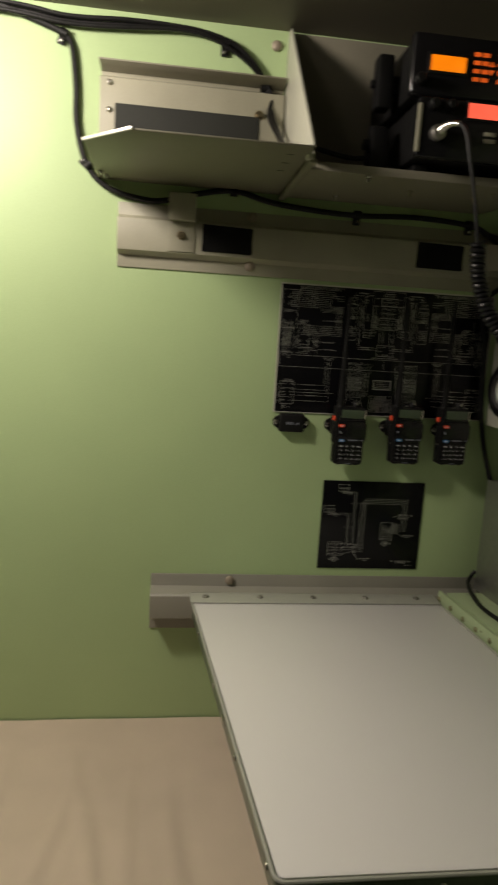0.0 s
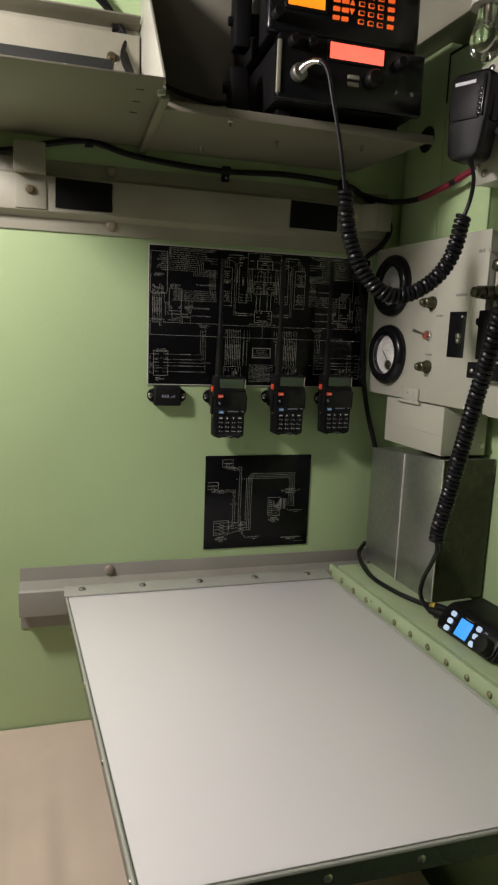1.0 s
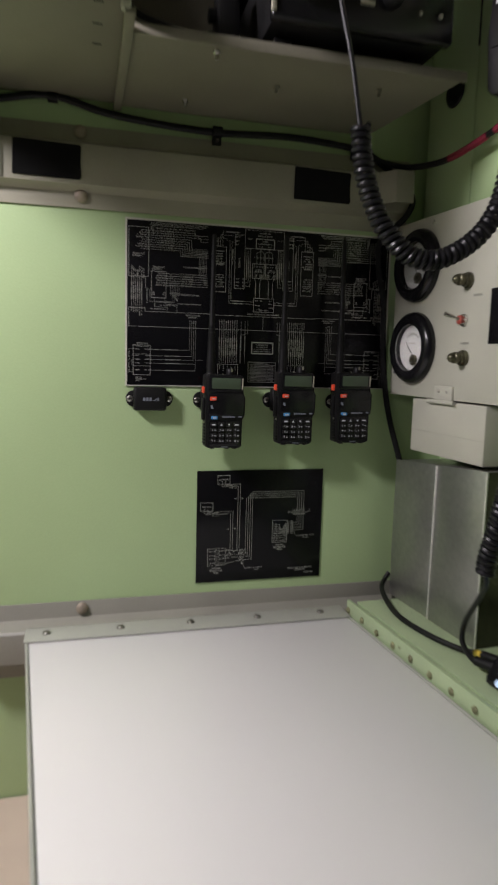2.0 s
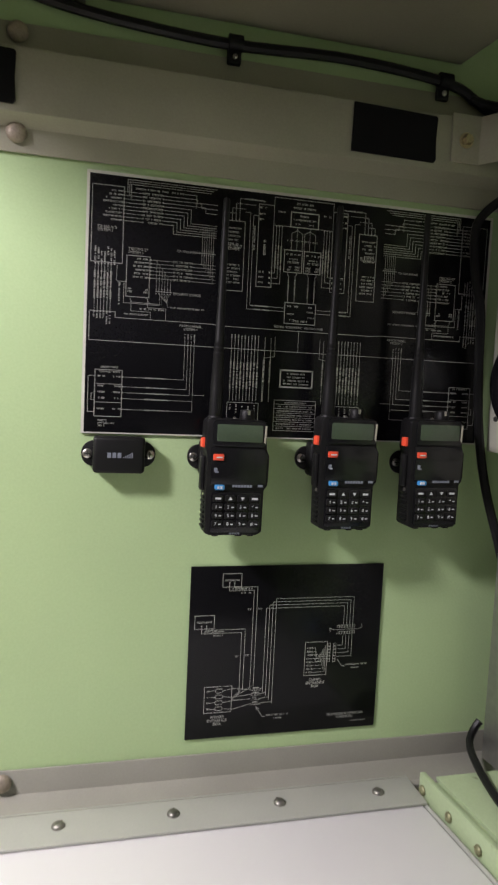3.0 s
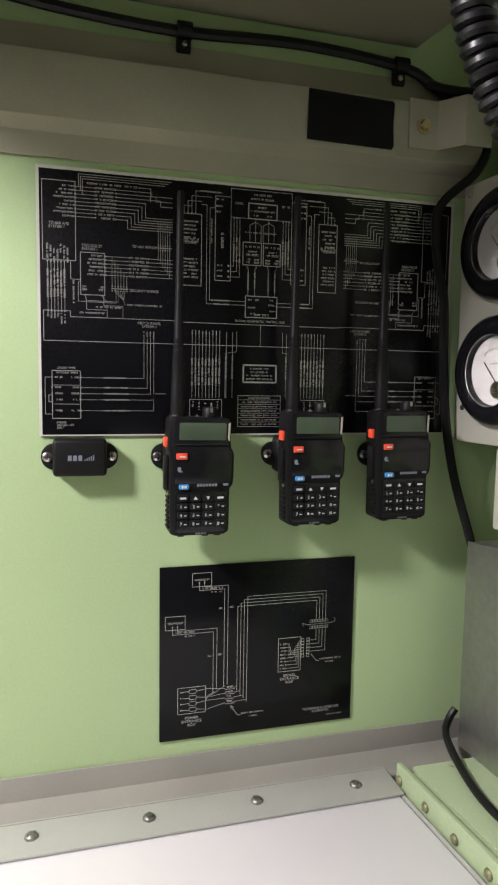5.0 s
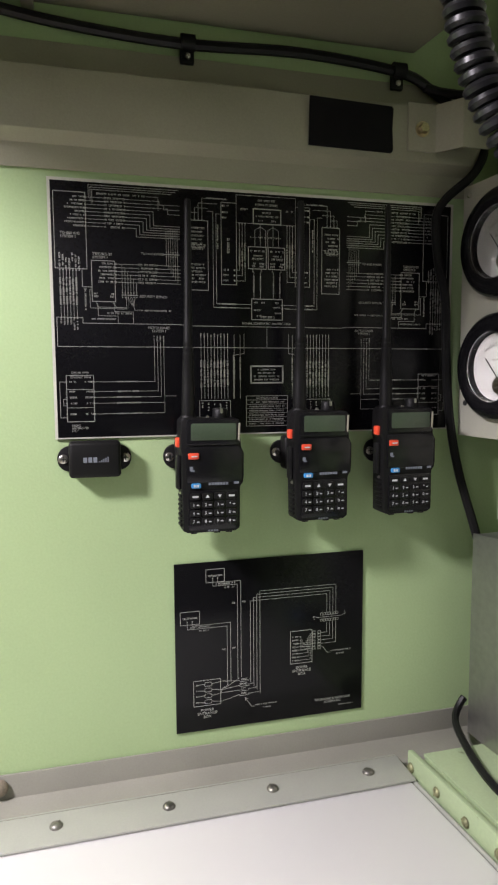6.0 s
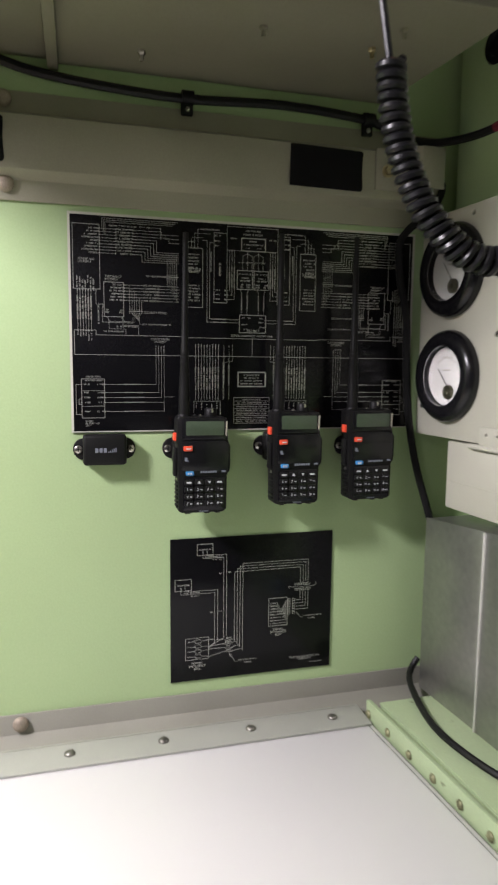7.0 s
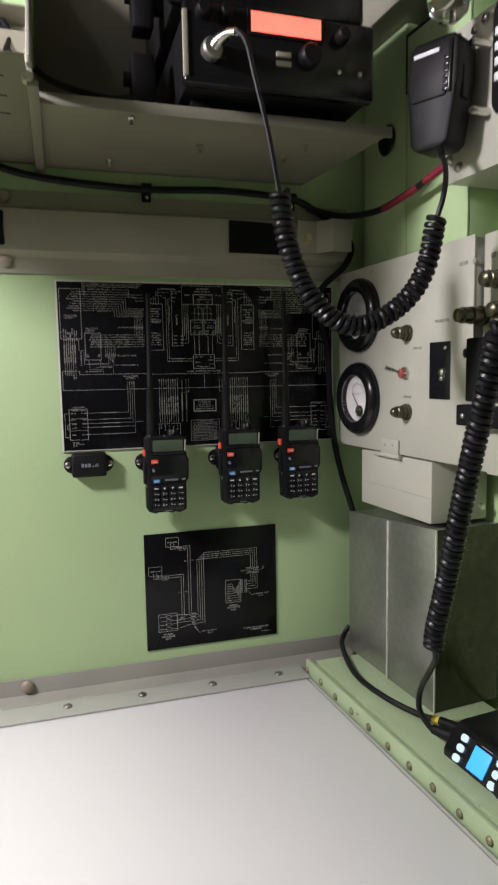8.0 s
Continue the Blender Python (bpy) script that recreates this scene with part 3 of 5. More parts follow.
def lower_radio():
    x0, x1, y0, y1, z0, z1 = 0.404, 0.618, 0.926, 1.150, 1.497, 1.577
    t = thing("mobile_transceiver", (0.51, 1.04, z0 - 0.0105), "black mobile transceiver with a salmon lit display and chrome plug", "radio")
    part("body", box(x0 + 0.004, x1 - 0.004, y0 + 0.012, y1, z0 + 0.002, z1 - 0.001, 0.003), BLACK, t)
    for s in (0.42, 0.585):
        part("foot", box(s, s + 0.02, 0.970, 1.130, z0 - 0.0165, z0 + 0.003, 0.001), BLACK, t)
    face = part("faceplate", box(x0, x1, y0, y0 + 0.015, z0, z1, 0.004, 3), GLOSS, t)
    part("edge_strip", box(x0 - 0.0005, x0 + 0.005, y0 - 0.0015, y0 + 0.004, z0 + 0.006, z1 - 0.010, 0.001), GREY, face, "grey edge strip")
    part("display_bezel", box(0.472, 0.557, y0 - 0.002, y0 + 0.002, 1.550, 1.5765, 0.001), BLACK, face)
    part("display", box(0.4755, 0.5535, y0 - 0.003, y0 - 0.0016, 1.5535, 1.5730, 0.0004), RED_GLOW, face, "glowing salmon display")
    for x, z, r in ((0.424, 1.566, 0.0075), (0.448, 1.567, 0.0065), (0.540, 1.535, 0.0120), (0.578, 1.560, 0.008)):
        part("knob", lathe([(r, 0), (r * 1.02, 0.004), (r * 0.9, 0.011), (r * 0.75, 0.0125)], 24, aim((x, y0, z), (0, -1, 0))), BLACK, face)
    for z in (1.5345, 1.5255):
        part("key", box(0.503, 0.520, y0 - 0.002, y0 + 0.001, z - 0.0027, z + 0.0027, 0.001), GREY, face, "grey push key")
    for x in (0.575, 0.600):
        part("screw", lathe([(0.003, 0), (0.0028, 0.001), (0.001, 0.0018)], 10, aim((x, y0, 1.524), (0, -1, 0))), STEEL, face)
    part("side_bracket", join(extrude([(0.995, 1.4808), (1.030, 1.4808), (1.034, 1.520), (1.022, 1.560), (1.002, 1.556), (0.992, 1.520)], "x", 0.360, 0.386, 0.004), box(0.380, x0 + 0.006, 1.005, 1.020, 1.4808, 1.500, 0.002), lathe([(0.008, 0), (0.008, 0.008)], 14, aim((0.360, 1.012, 1.530), (-1, 0, 0)))), BLACK, t, "black mounting bracket with a knob")
    return t


for unit in (upper_radio(), lower_radio()):
    unit.location += Vector((0.005, 0.030, 0.006))


def desk_mic():
    """Hand microphone hung on the side panel, with its plug and coiled cord."""
    t = thing("hand_microphone", (0.66, 0.86, 1.415), "black hand microphone on a coiled cord hanging on the side panel", "microphone")
    turn = Matrix.Translation((0.680, 0.914, 1.494)) @ Matrix.Rotation(radians(-66), 4, "Z") @ Matrix.Rotation(radians(3), 4, "Y") @ Matrix.Scale(0.98, 4)
    # body in local axes: front towards -y, thickness along y
    prof = [(-0.030, 0.051), (-0.024, 0.058), (0.024, 0.058), (0.031, 0.050), (0.031, 0.010), (0.024, -0.048), (0.016, -0.055), (-0.016, -0.055), (-0.024, -0.048), (-0.031, 0.010)]
    body = extrude(prof, "y", -0.020, 0.018, 0.008)
    body.transform(turn)
    b = part("body", body, BLACK, t)
    front_bm = extrude([(-0.026, 0.050), (0.022, 0.050), (0.024, 0.012), (0.019, -0.004), (-0.022, -0.004), (-0.027, 0.012)], "y", -0.0225, -0.019, 0.0012)
    front_bm.transform(turn)
    part("front_grille", front_bm, BLACK, b)
    plate = box(-0.021, 0.011, -0.0236, -0.0222, 0.0405, 0.0448, 0.0004)
    plate.transform(turn)
    part("badge", plate, LEGEND, b, "small silver badge bar")
    for i in range(6):
        rib = box(0.0175, 0.0235, -0.0245, -0.0215, 0.030 - 0.0062 * i, 0.034 - 0.0062 * i, 0.0008)
        rib.transform(turn)
        part("rib", rib, GLOSS, b)
    ridge = box(0.0225, 0.0255, -0.0235, -0.0185, -0.002, 0.050, 0.001)
    ridge.transform(turn)
    part("edge_ridge", ridge, GLOSS, b)
    ptt = box(0.0285, 0.0325, -0.008, 0.006, -0.006, 0.028, 0.002)
    ptt.transform(turn)
    part("push_to_talk_bar", ptt, BLACK, b)
    line = curve_points([(0.490, 0.898, 1.384), (0.493, 0.898, 1.356), (0.499, 0.897, 1.328), (0.508, 0.894, 1.303), (0.519, 0.890, 1.282), (0.545, 0.885, 1.257), (0.577, 0.880, 1.2535), (0.613, 0.872, 1.275), (0.633, 0.864, 1.308), (0.641, 0.858, 1.356)], 0.004)
    part("coiled_cord", coil(line, 0.0080, 0.0031, 0.0066, 16, 7), CORD, t, "glossy black coiled cord")
    part("lead", sweep(curve_points([(0.641, 0.858, 1.354), (0.648, 0.856, 1.380), (0.660, 0.872, 1.410), (0.672, 0.905, 1.445)]), 0.0027), RUBBER, t)
    part("strain_relief", sweep(curve_points([(0.666, 0.888, 1.428), (0.673, 0.908, 1.448)]), lambda u: 0.0035 + 0.0015 * u), BLACK, t)
    part("lead", sweep(curve_points([(0.4485, 0.931, 1.542), (0.456, 0.918, 1.538), (0.462, 0.909, 1.524), (0.468, 0.903, 1.490), (0.479, 0.899, 1.440), (0.490, 0.898, 1.380)]), 0.0026), CORD, t)
    part("plug", sweep(curve_points([(0.439, 0.948, 1.536), (0.4435, 0.940, 1.5405), (0.450, 0.929, 1.5415), (0.455, 0.921, 1.539)], 0.003), lambda u: 0.0066 - 0.0030 * u, 12), STEEL, t, "chrome elbow plug")
    part("plug_ring", lathe([(0.0100, 0), (0.0108, 0.003), (0.0108, 0.010), (0.0090, 0.012)], 22, aim((0.436, 0.9555, 1.534), (0.15, -1, 0.05))), RIVET, t, "knurled chrome ring")
    part("hanger", box(0.690, 0.711, 0.908, 0.918, 1.496, 1.512, 0.002), STEEL, t, "metal hanger clip")


desk_mic()


# ---- black cable along the wall ----
def cables():
    y = WALL - 0.008
    t = thing("wall_cable", (0.30, y, 1.46), "black cable clipped along the wall under the shelf", "cable")
    run = [(-0.220, y, 1.737), (-0.150, y, 1.716), (-0.114, y, 1.703), (-0.100, y, 1.684), (-0.093, y, 1.626), (-0.091, y, 1.568), (-0.074, y, 1.506), (-0.037, y, 1.471), (0.026, y, 1.457), (0.064, y, 1.460), (0.115, y, 1.474), (0.177, y, 1.484), (0.24, y, 1.471), (0.31, y, 1.464), (0.400, y, 1.461), (0.51, y, 1.466), (0.612, y, 1.460), (0.650, y, 1.446), (0.690, y - 0.006, 1.416), (0.705, y - 0.010, 1.392), (0.690, y - 0.016, 1.363), (0.661, y - 0.012, 1.337), (0.653, y - 0.008, 1.318), (0.658, y - 0.006, 1.276), (0.667, y - 0.006, 1.238), (0.670, y - 0.006, 1.173), (0.676, y - 0.006, 1.112), (0.686, y - 0.010, 1.055), (0.702, y - 0.02, 0.991), (0.710, y - 0.022, 0.955)]
    part("jacket", sweep(curve_points(run), 0.0048), RUBBER, t)
    clip = join(box(-0.0065, 0.0065, -0.002, 0.0035, -0.016, 0.004, 0.0015), lathe([(0.0072, -0.0065), (0.0072, 0.0065)], 14, aim((0, -0.004, 0.001), (1, 0, 0))), lathe([(0.003, 0), (0.0026, 0.0014), (0.001, 0.002)], 10, aim((0, -0.002, -0.0105), (0, -1, 0))))
    me = mesh("cable_clip", clip, BLACK)
    head = mesh("screw", lathe([(0.0028, 0), (0.0024, 0.0014), (0.001, 0.002)], 10, aim((0, -0.0036, -0.0105), (0, -1, 0))), STEEL)
    lo = origin(t)
    for x, z, a in ((0.400, 1.461, 0), (0.612, 1.460, 0), (0.177, 1.483, 180), (-0.072, 1.504, 130), (-0.114, 1.703, 20)):
        m = Matrix.Rotation(radians(a), 4, "Y")
        share("cable_clip", me, t, Vector((x, y + 0.003, z)) - lo, m)
        share("screw", head, t, Vector((x, y + 0.003, z)) - lo, m)
    b = thing("cable_bundle", (0.05, y, 1.72), "bundle of black cables clipped under the ceiling", "cable")
    for k, dz in enumerate((0.0, 0.007, -0.006)):
        o = 0.004 * k
        pts = [(-0.60, y - o, 1.737 + dz * 0.4), (-0.23, y - o, 1.732 + dz), (-0.11, y - o, 1.722 + dz), (-0.015, y - o, 1.726 + dz), (0.065, y - o, 1.729 + dz * 0.5), (0.12, y - o, 1.724 + dz * 0.5), (0.169, y - o, 1.706 + dz), (0.207, y - o, 1.676 + dz * 0.6), (0.224 + o, y - o, 1.642), (0.234 - o, y - 0.020 - o, 1.603), (0.243 - o, y - 0.060 - 2 * o, 1.560), (0.249 - o, y - 0.120 - 3 * o, 1.520), (0.250 - 0.5 * o, y - 0.160, 1.494)]
        part("cable", sweep(curve_points(pts), 0.0042 - 0.0004 * k), RUBBER, b)
    lo = origin(b)
    share("cable_clip", me, b, Vector((0.149, y + 0.003, 1.714)) - lo)
    share("screw", head, b, Vector((0.149, y + 0.003, 1.714)) - lo)
    share("cable_clip", me, b, Vector((0.219, y + 0.003, 1.654)) - lo)
    p = thing("power_cable", (0.40, 1.15, 1.49), "black power cable trailing over the radio shelf", "cable")
    part("jacket", sweep(curve_points([(0.2625, 1.05, 1.540), (0.276, 1.05, 1.531), (0.291, 1.05, 1.525), (0.323, 1.05, 1.519), (0.350, 1.05, 1.517), (0.372, 1.045, 1.520)]), 0.0038), RUBBER, p)


cables()

# ---- power panel on the side ----
def meter(y, z, needle):
    """A round black panel meter facing the room."""
    t = thing("panel_meter", (0.697, y, z - 0.053), "round black panel meter with a white dial behind glass", "meter", "panel meters")
    m = aim((0.6968, y, z), (-1, 0, 0))
    part("bezel", lathe([(0.0525, 0), (0.0530, 0.003), (0.0515, 0.009), (0.047, 0.0135), (0.040, 0.0145), (0.0345, 0.012), (0.0335, 0.004), (0.0335, 0.001)], 48, m), GLOSS, t, "black moulded ring")
    dial = part("dial", lathe([(0.0332, 0.0), (0.0332, 0.0035)], 40, m), DIAL, t, "white meter dial")
    pieces = []
    for i in range(21):
        a = radians(-45 + 90 * i / 20)
        long = 0.005 if i % 5 == 0 else 0.003
        q = box(-0.0002, 0.0002, 0.020, 0.020 + long, 0.0034, 0.0038)
        q.transform(Matrix.Rotation(-a, 4, "Z"))
        pieces.append(q)
    arc = [Vector((0.0200 * math.sin(radians(-45 + 3 * i)), 0.0200 * math.cos(radians(-45 + 3 * i)), 0.0036)) for i in range(31)]
    pieces.append(sweep(arc, 0.0002, 4))
    bar = box(-0.007, 0.007, 0.006, 0.0078, 0.0034, 0.0038)
    pieces.append(bar)
    scale_bm = join(*pieces)
    # turn so that the dial's up is world up
    up_fix = Matrix(((0, 0, -1, 0.6968), (-1, 0, 0, y), (0, 1, 0, z), (0, 0, 0, 1)))
    scale_bm.transform(up_fix)
    part("scale", scale_bm, MARK, dial)
    nd = box(-0.0003, 0.0003, -0.012, 0.022, 0.0046, 0.0052)
    nd.transform(up_fix @ Matrix.Translation((0.006, -0.014, 0)) @ Matrix.Rotation(radians(needle), 4, "Z") @ Matrix.Translation((0, 0.008, 0)))
    part("needle", nd, BLACK, dial)
    hub = join(lathe([(0.0085, 0.0034), (0.008, 0.0065), (0.004, 0.0075)], 20), lathe([(0.0032, 0.007), (0.003, 0.010), (0.001, 0.0105)], 12))
    hub.transform(up_fix @ Matrix.Translation((0.006, -0.018, 0)))
    part("hub", hub, OLIVE, dial, "dark pivot cover")
    pane = part("pane", lathe([(0.0338, 0.0105), (0.0338, 0.0115)], 40, m), PANE, t, "flat glass")
    pane.visible_shadow = False
    swing(t)


def meter_console():
    t = thing("meter_console", (0.75, 1.03, 1.084), "light grey meter console with knobs and a toggle switch", "instrument panel")
    part("cabinet", box(0.7005, SIDE - 0.003, 0.899, WALL - 0.018, 1.097, 1.351, 0.002), CREAM, t)
    part("front_panel", box(0.697, 0.7003, 0.897, WALL - 0.009, 1.095, 1.353, 0.0012), CREAM, t, "light grey hinged front")
    for y, z in ((1.018, 1.254), (1.018, 1.153)):
        k = part("knob", lathe([(0.0105, 0), (0.0105, 0.004), (0.0085, 0.0045), (0.0085, 0.009), (0.0070, 0.0095), (0.0070, 0.0115), (0.0078, 0.012), (0.0078, 0.0165), (0.006, 0.0180), (0.002, 0.0185)], 24, aim((0.697, y, z), (-1, 0, 0))), OLIVE, t, "dull metal lamp holder knob")
        part("cap", lathe([(0.0066, 0.0), (0.0060, 0.004), (0.0035, 0.0066), (0.0005, 0.0075)], 18, aim((0.697 - 0.0178, y, z), (-1, 0, 0))), OLIVE, k, "dark domed cap")
        part("caption", join(*[box(0.6962, 0.6972, y - 0.016 - 0.006 * i, y - 0.0115 - 0.006 * i, z - 0.0215, z - 0.0185) for i in range(3)]) if z > 1.2 else join(*[box(0.6962, 0.6972, y + 0.004 - 0.006 * i, y + 0.0085 - 0.006 * i, z + 0.018, z + 0.021) for i in range(3)]), MARK, t)
    sw = part("toggle_switch", lathe([(0.0085, 0), (0.0085, 0.003), (0.0065, 0.0035), (0.0060, 0.008), (0.004, 0.009)], 6, aim((0.697, 1.022, 1.203), (-1, 0, 0))), STEEL, t)
    part("collar", lathe([(0.0058, 0.004), (0.0061, 0.006), (0.0058, 0.0088), (0.0040, 0.0093)], 18, aim((0.697, 1.022, 1.203), (-1, 0, 0))), RED_DULL, sw, "dull red collar")
    part("lever", sweep(curve_points([(0.690, 1.022, 1.203), (0.682, 1.0255, 1.2065), (0.671, 1.030, 1.2105)]), lambda u: 0.0019 + 0.0011 * u, 10), STEEL, sw, "bright metal lever")
    part("window", box(0.6958, 0.6975, 0.934, 0.972, 1.171, 1.2395, 0.0005), GLOSS, t, "black meter window")
    for y, z, r in ((0.947, 1.203, 0.0055), (0.947, 1.196, 0.0035), (0.940, 1.232, 0.0025)):
        part("breaker", lathe([(r, 0), (r * 0.8, 0.003), (r * 0.3, 0.004)], 14, aim((0.696, y, z), (-1, 0, 0))), STEEL, t)
    part("caption", join(*[box(0.6962, 0.6972, 0.958 - 0.0066 * i, 0.963 - 0.0066 * i, 1.2625, 1.2660) for i in range(4)]), MARK, t)
    part("caption", join(*[box(0.6962, 0.6972, 0.915 - 0.0070 * i - (0.008 if i > 1 else 0), 0.9205 - 0.0070 * i - (0.008 if i > 1 else 0), 1.3220, 1.3265) for i in range(3)]), MARK, t)
    h = part("hinge", join(box(0.6935, 0.6972, 1.034, 1.074, 1.092, 1.114, 0.0008), lathe([(0.0032, 0), (0.0032, 0.060)], 12, aim((0.695, 1.030, 1.0915), (0, 1, 0)))), CREAM, t, "painted hinge leaf")
    for y in (1.046, 1.063):
        part("screw", lathe([(0.002, 0), (0.0012, 0.001)], 8, aim((0.6935, y, 1.106), (-1, 0, 0))), STEEL, h)
    for y, z in ((1.184, 1.130), (1.105, 1.344), (0.907, 1.106), (1.186, 1.343)):
        part("screw", lathe([(0.003, 0), (0.0028, 0.0012), (0.001, 0.0018)], 10, aim((0.697, y, z), (-1, 0, 0))), DARK if z < 1.2 else STEEL, t)
    swing(t)


meter_console()
meter(1.134, 1.286, 38)
meter(1.134, 1.167, 42)


def control_unit():
    t = thing("control_unit", (0.75, 0.65, 1.078), "light grey equipment case with metal connectors and black relay blocks", "equipment case")
    part("case", box(0.7075, SIDE - 0.003, 0.40, 0.894, 1.091, 1.353, 0.002), CREAM, t)
    part("front_panel", box(0.7005, 0.7072, 0.40, 0.875, 1.091, 1.351, 0.001), CREAM, t, "light grey front")
    prof = [(0.0105, 0), (0.0105, 0.006), (0.0085, 0.0065), (0.0085, 0.011), (0.0095, 0.0115), (0.0095, 0.019), (0.0074, 0.0195), (0.0074, 0.022), (0.0088, 0.0225), (0.0088, 0.030), (0.0078, 0.0305), (0.0072, 0.036), (0.004, 0.038)]
    for y, z in ((0.884, 1.264), (0.846, 1.297), (0.808, 1.295), (0.835, 1.265)):
        c = part("connector", lathe(prof, 22, aim((0.7005, y, z), (-1, 0, 0))), OLIVE, t, "dark olive metal screw connector")
    r = part("relay_block", box(0.684, 0.7003, 0.805, 0.893, 1.171, 1.240, 0.002), VELCRO, t, "black relay block")
    part("stud", lathe([(0.0055, -0.006), (0.0055, 0.004), (0.004, 0.005)], 14, aim((0.690, 0.895, 1.224), (-0.3, 1, 0))), BLACK, r)
    b = part("terminal_strip", box(0.682, 0.7003, 0.795, 0.905, 1.144, 1.167, 0.0015), VELCRO, t, "black terminal strip")
    for y in (0.893, 0.863, 0.832):
        part("screw", lathe([(0.0035, 0), (0.003, 0.002), (0.001, 0.003)], 12, aim((0.682, y, 1.155), (-1, 0, 0))), STEEL, b)
    part("strip_edge", box(0.6815, 0.6995, 0.800, 0.868, 1.1675, 1.1702, 0.0005), GREY_TRIM, b)
    part("caption", join(*[box(0.6998, 0.7006, 0.868 - 0.010 * i, 0.8745 - 0.010 * i, 1.3235, 1.3290) for i in range(9)]), MARK, t)
    part("caption", join(*[box(0.6998, 0.7006, 0.862 - 0.008 * i, 0.864 - 0.008 * i, 1.306, 1.312) for i in range(3)]), MARK, t)
    swing(t)


control_unit()


def upper_case():
    t = thing("upper_equipment_case", (0.75, 0.65, 1.398), "light grey upper equipment case with front screws", "equipment case")
    part("case", box(0.703, SIDE - 0.003, 0.40, 0.953, 1.420, 1.578, 0.002), CREAM, t)
    part("front_panel", box(0.700, 0.7028, 0.40, 0.955, 1.418, 1.580, 0.001), CREAM, t)
    me = mesh("screw", dome(0.0058, 0.0045), STEEL)
    lo = origin(t)
    for y, z in ((0.932, 1.570), (0.944, 1.445), (0.928, 1.432), (0.905, 1.566), (0.889, 1.570), (0.83, 1.563), (0.76, 1.43)):
        share("screw", me, t, Vector((0.700, y, z)) - lo, aim((0, 0, 0), (-1, 0, 0)))
    post = mesh("standoff", lathe([(0.0042, 0), (0.0042, 0.022), (0.0035, 0.0235)], 14), STEEL)
    for z in (1.542, 1.474):
        share("standoff", post, t, Vector((0.700, 0.883, z)) - lo, aim((0, 0, 0), (-1, 0, 0)))
    part("caption", join(*[box(0.6993, 0.7002, 0.878 - 0.008 * i, 0.881 - 0.008 * i, 1.566, 1.570) for i in range(3)]), MARK, t)
    # open backing frame beside the case
    part("filler_plate", box(0.7365, 0.7395, 0.957, 1.0805, 1.352, 1.6460, 0.001), GREEN, t, "green painted filler plate")
    part("gasket", join(box(0.7355, 0.7400, 1.0808, 1.0830, 1.575, 1.6500, 0.0005), box(0.7355, 0.7400, 0.985, 1.0830, 1.6462, 1.6500, 0.0005)), DARK, t, "dark rubber gasket")
    part("return_flange", box(0.7398, SIDE - 0.003, 0.957, 0.961, 1.352, 1.6455, 0.001), GREEN, t)
    swing(t)


upper_case()


def keypad_mic():
    t = thing("keypad_microphone", (0.668, 0.775, 1.41), "black keypad microphone with white keys hung on the upper case", "microphone")
    turn = Matrix(((0, 0, -1, 0.668), (-1, 0, 0, 0.806), (0, 1, 0, 1.497), (0, 0, 0, 1)))
    body = extrude(rounded(0.050, 0.110, 0.018), "z", -0.012, 0.012, 0.004)
    body.transform(turn)
    b = part("body", body, BLACK, t)
    rimline = [Vector((p[0], p[1], 0.0105)) for p in rounded(0.046, 0.106, 0.017)]
    rim = sweep(rimline + [rimline[0]], 0.0012, 6)
    rim.transform(turn)
    part("rim", rim, STEEL, b, "thin bright rim")
    key = mesh("key", box(-0.0052, 0.0052, -0.0040, 0.0040, 0, 0.003, 0.0012), LEGEND)
    for r in range(4):
        for c in range(3):
            share("key", key, b, (turn @ Vector((-0.0135 + 0.0135 * c, 0.022 - 0.0135 * r, 0.0115))) - origin(b), turn.to_3x3().to_4x4())
    part("hanger", box(0.680, 0.6995, 0.804, 0.820, 1.485, 1.505, 0.002), STEEL, t, "metal hanger clip")
    swing(t)


keypad_mic()


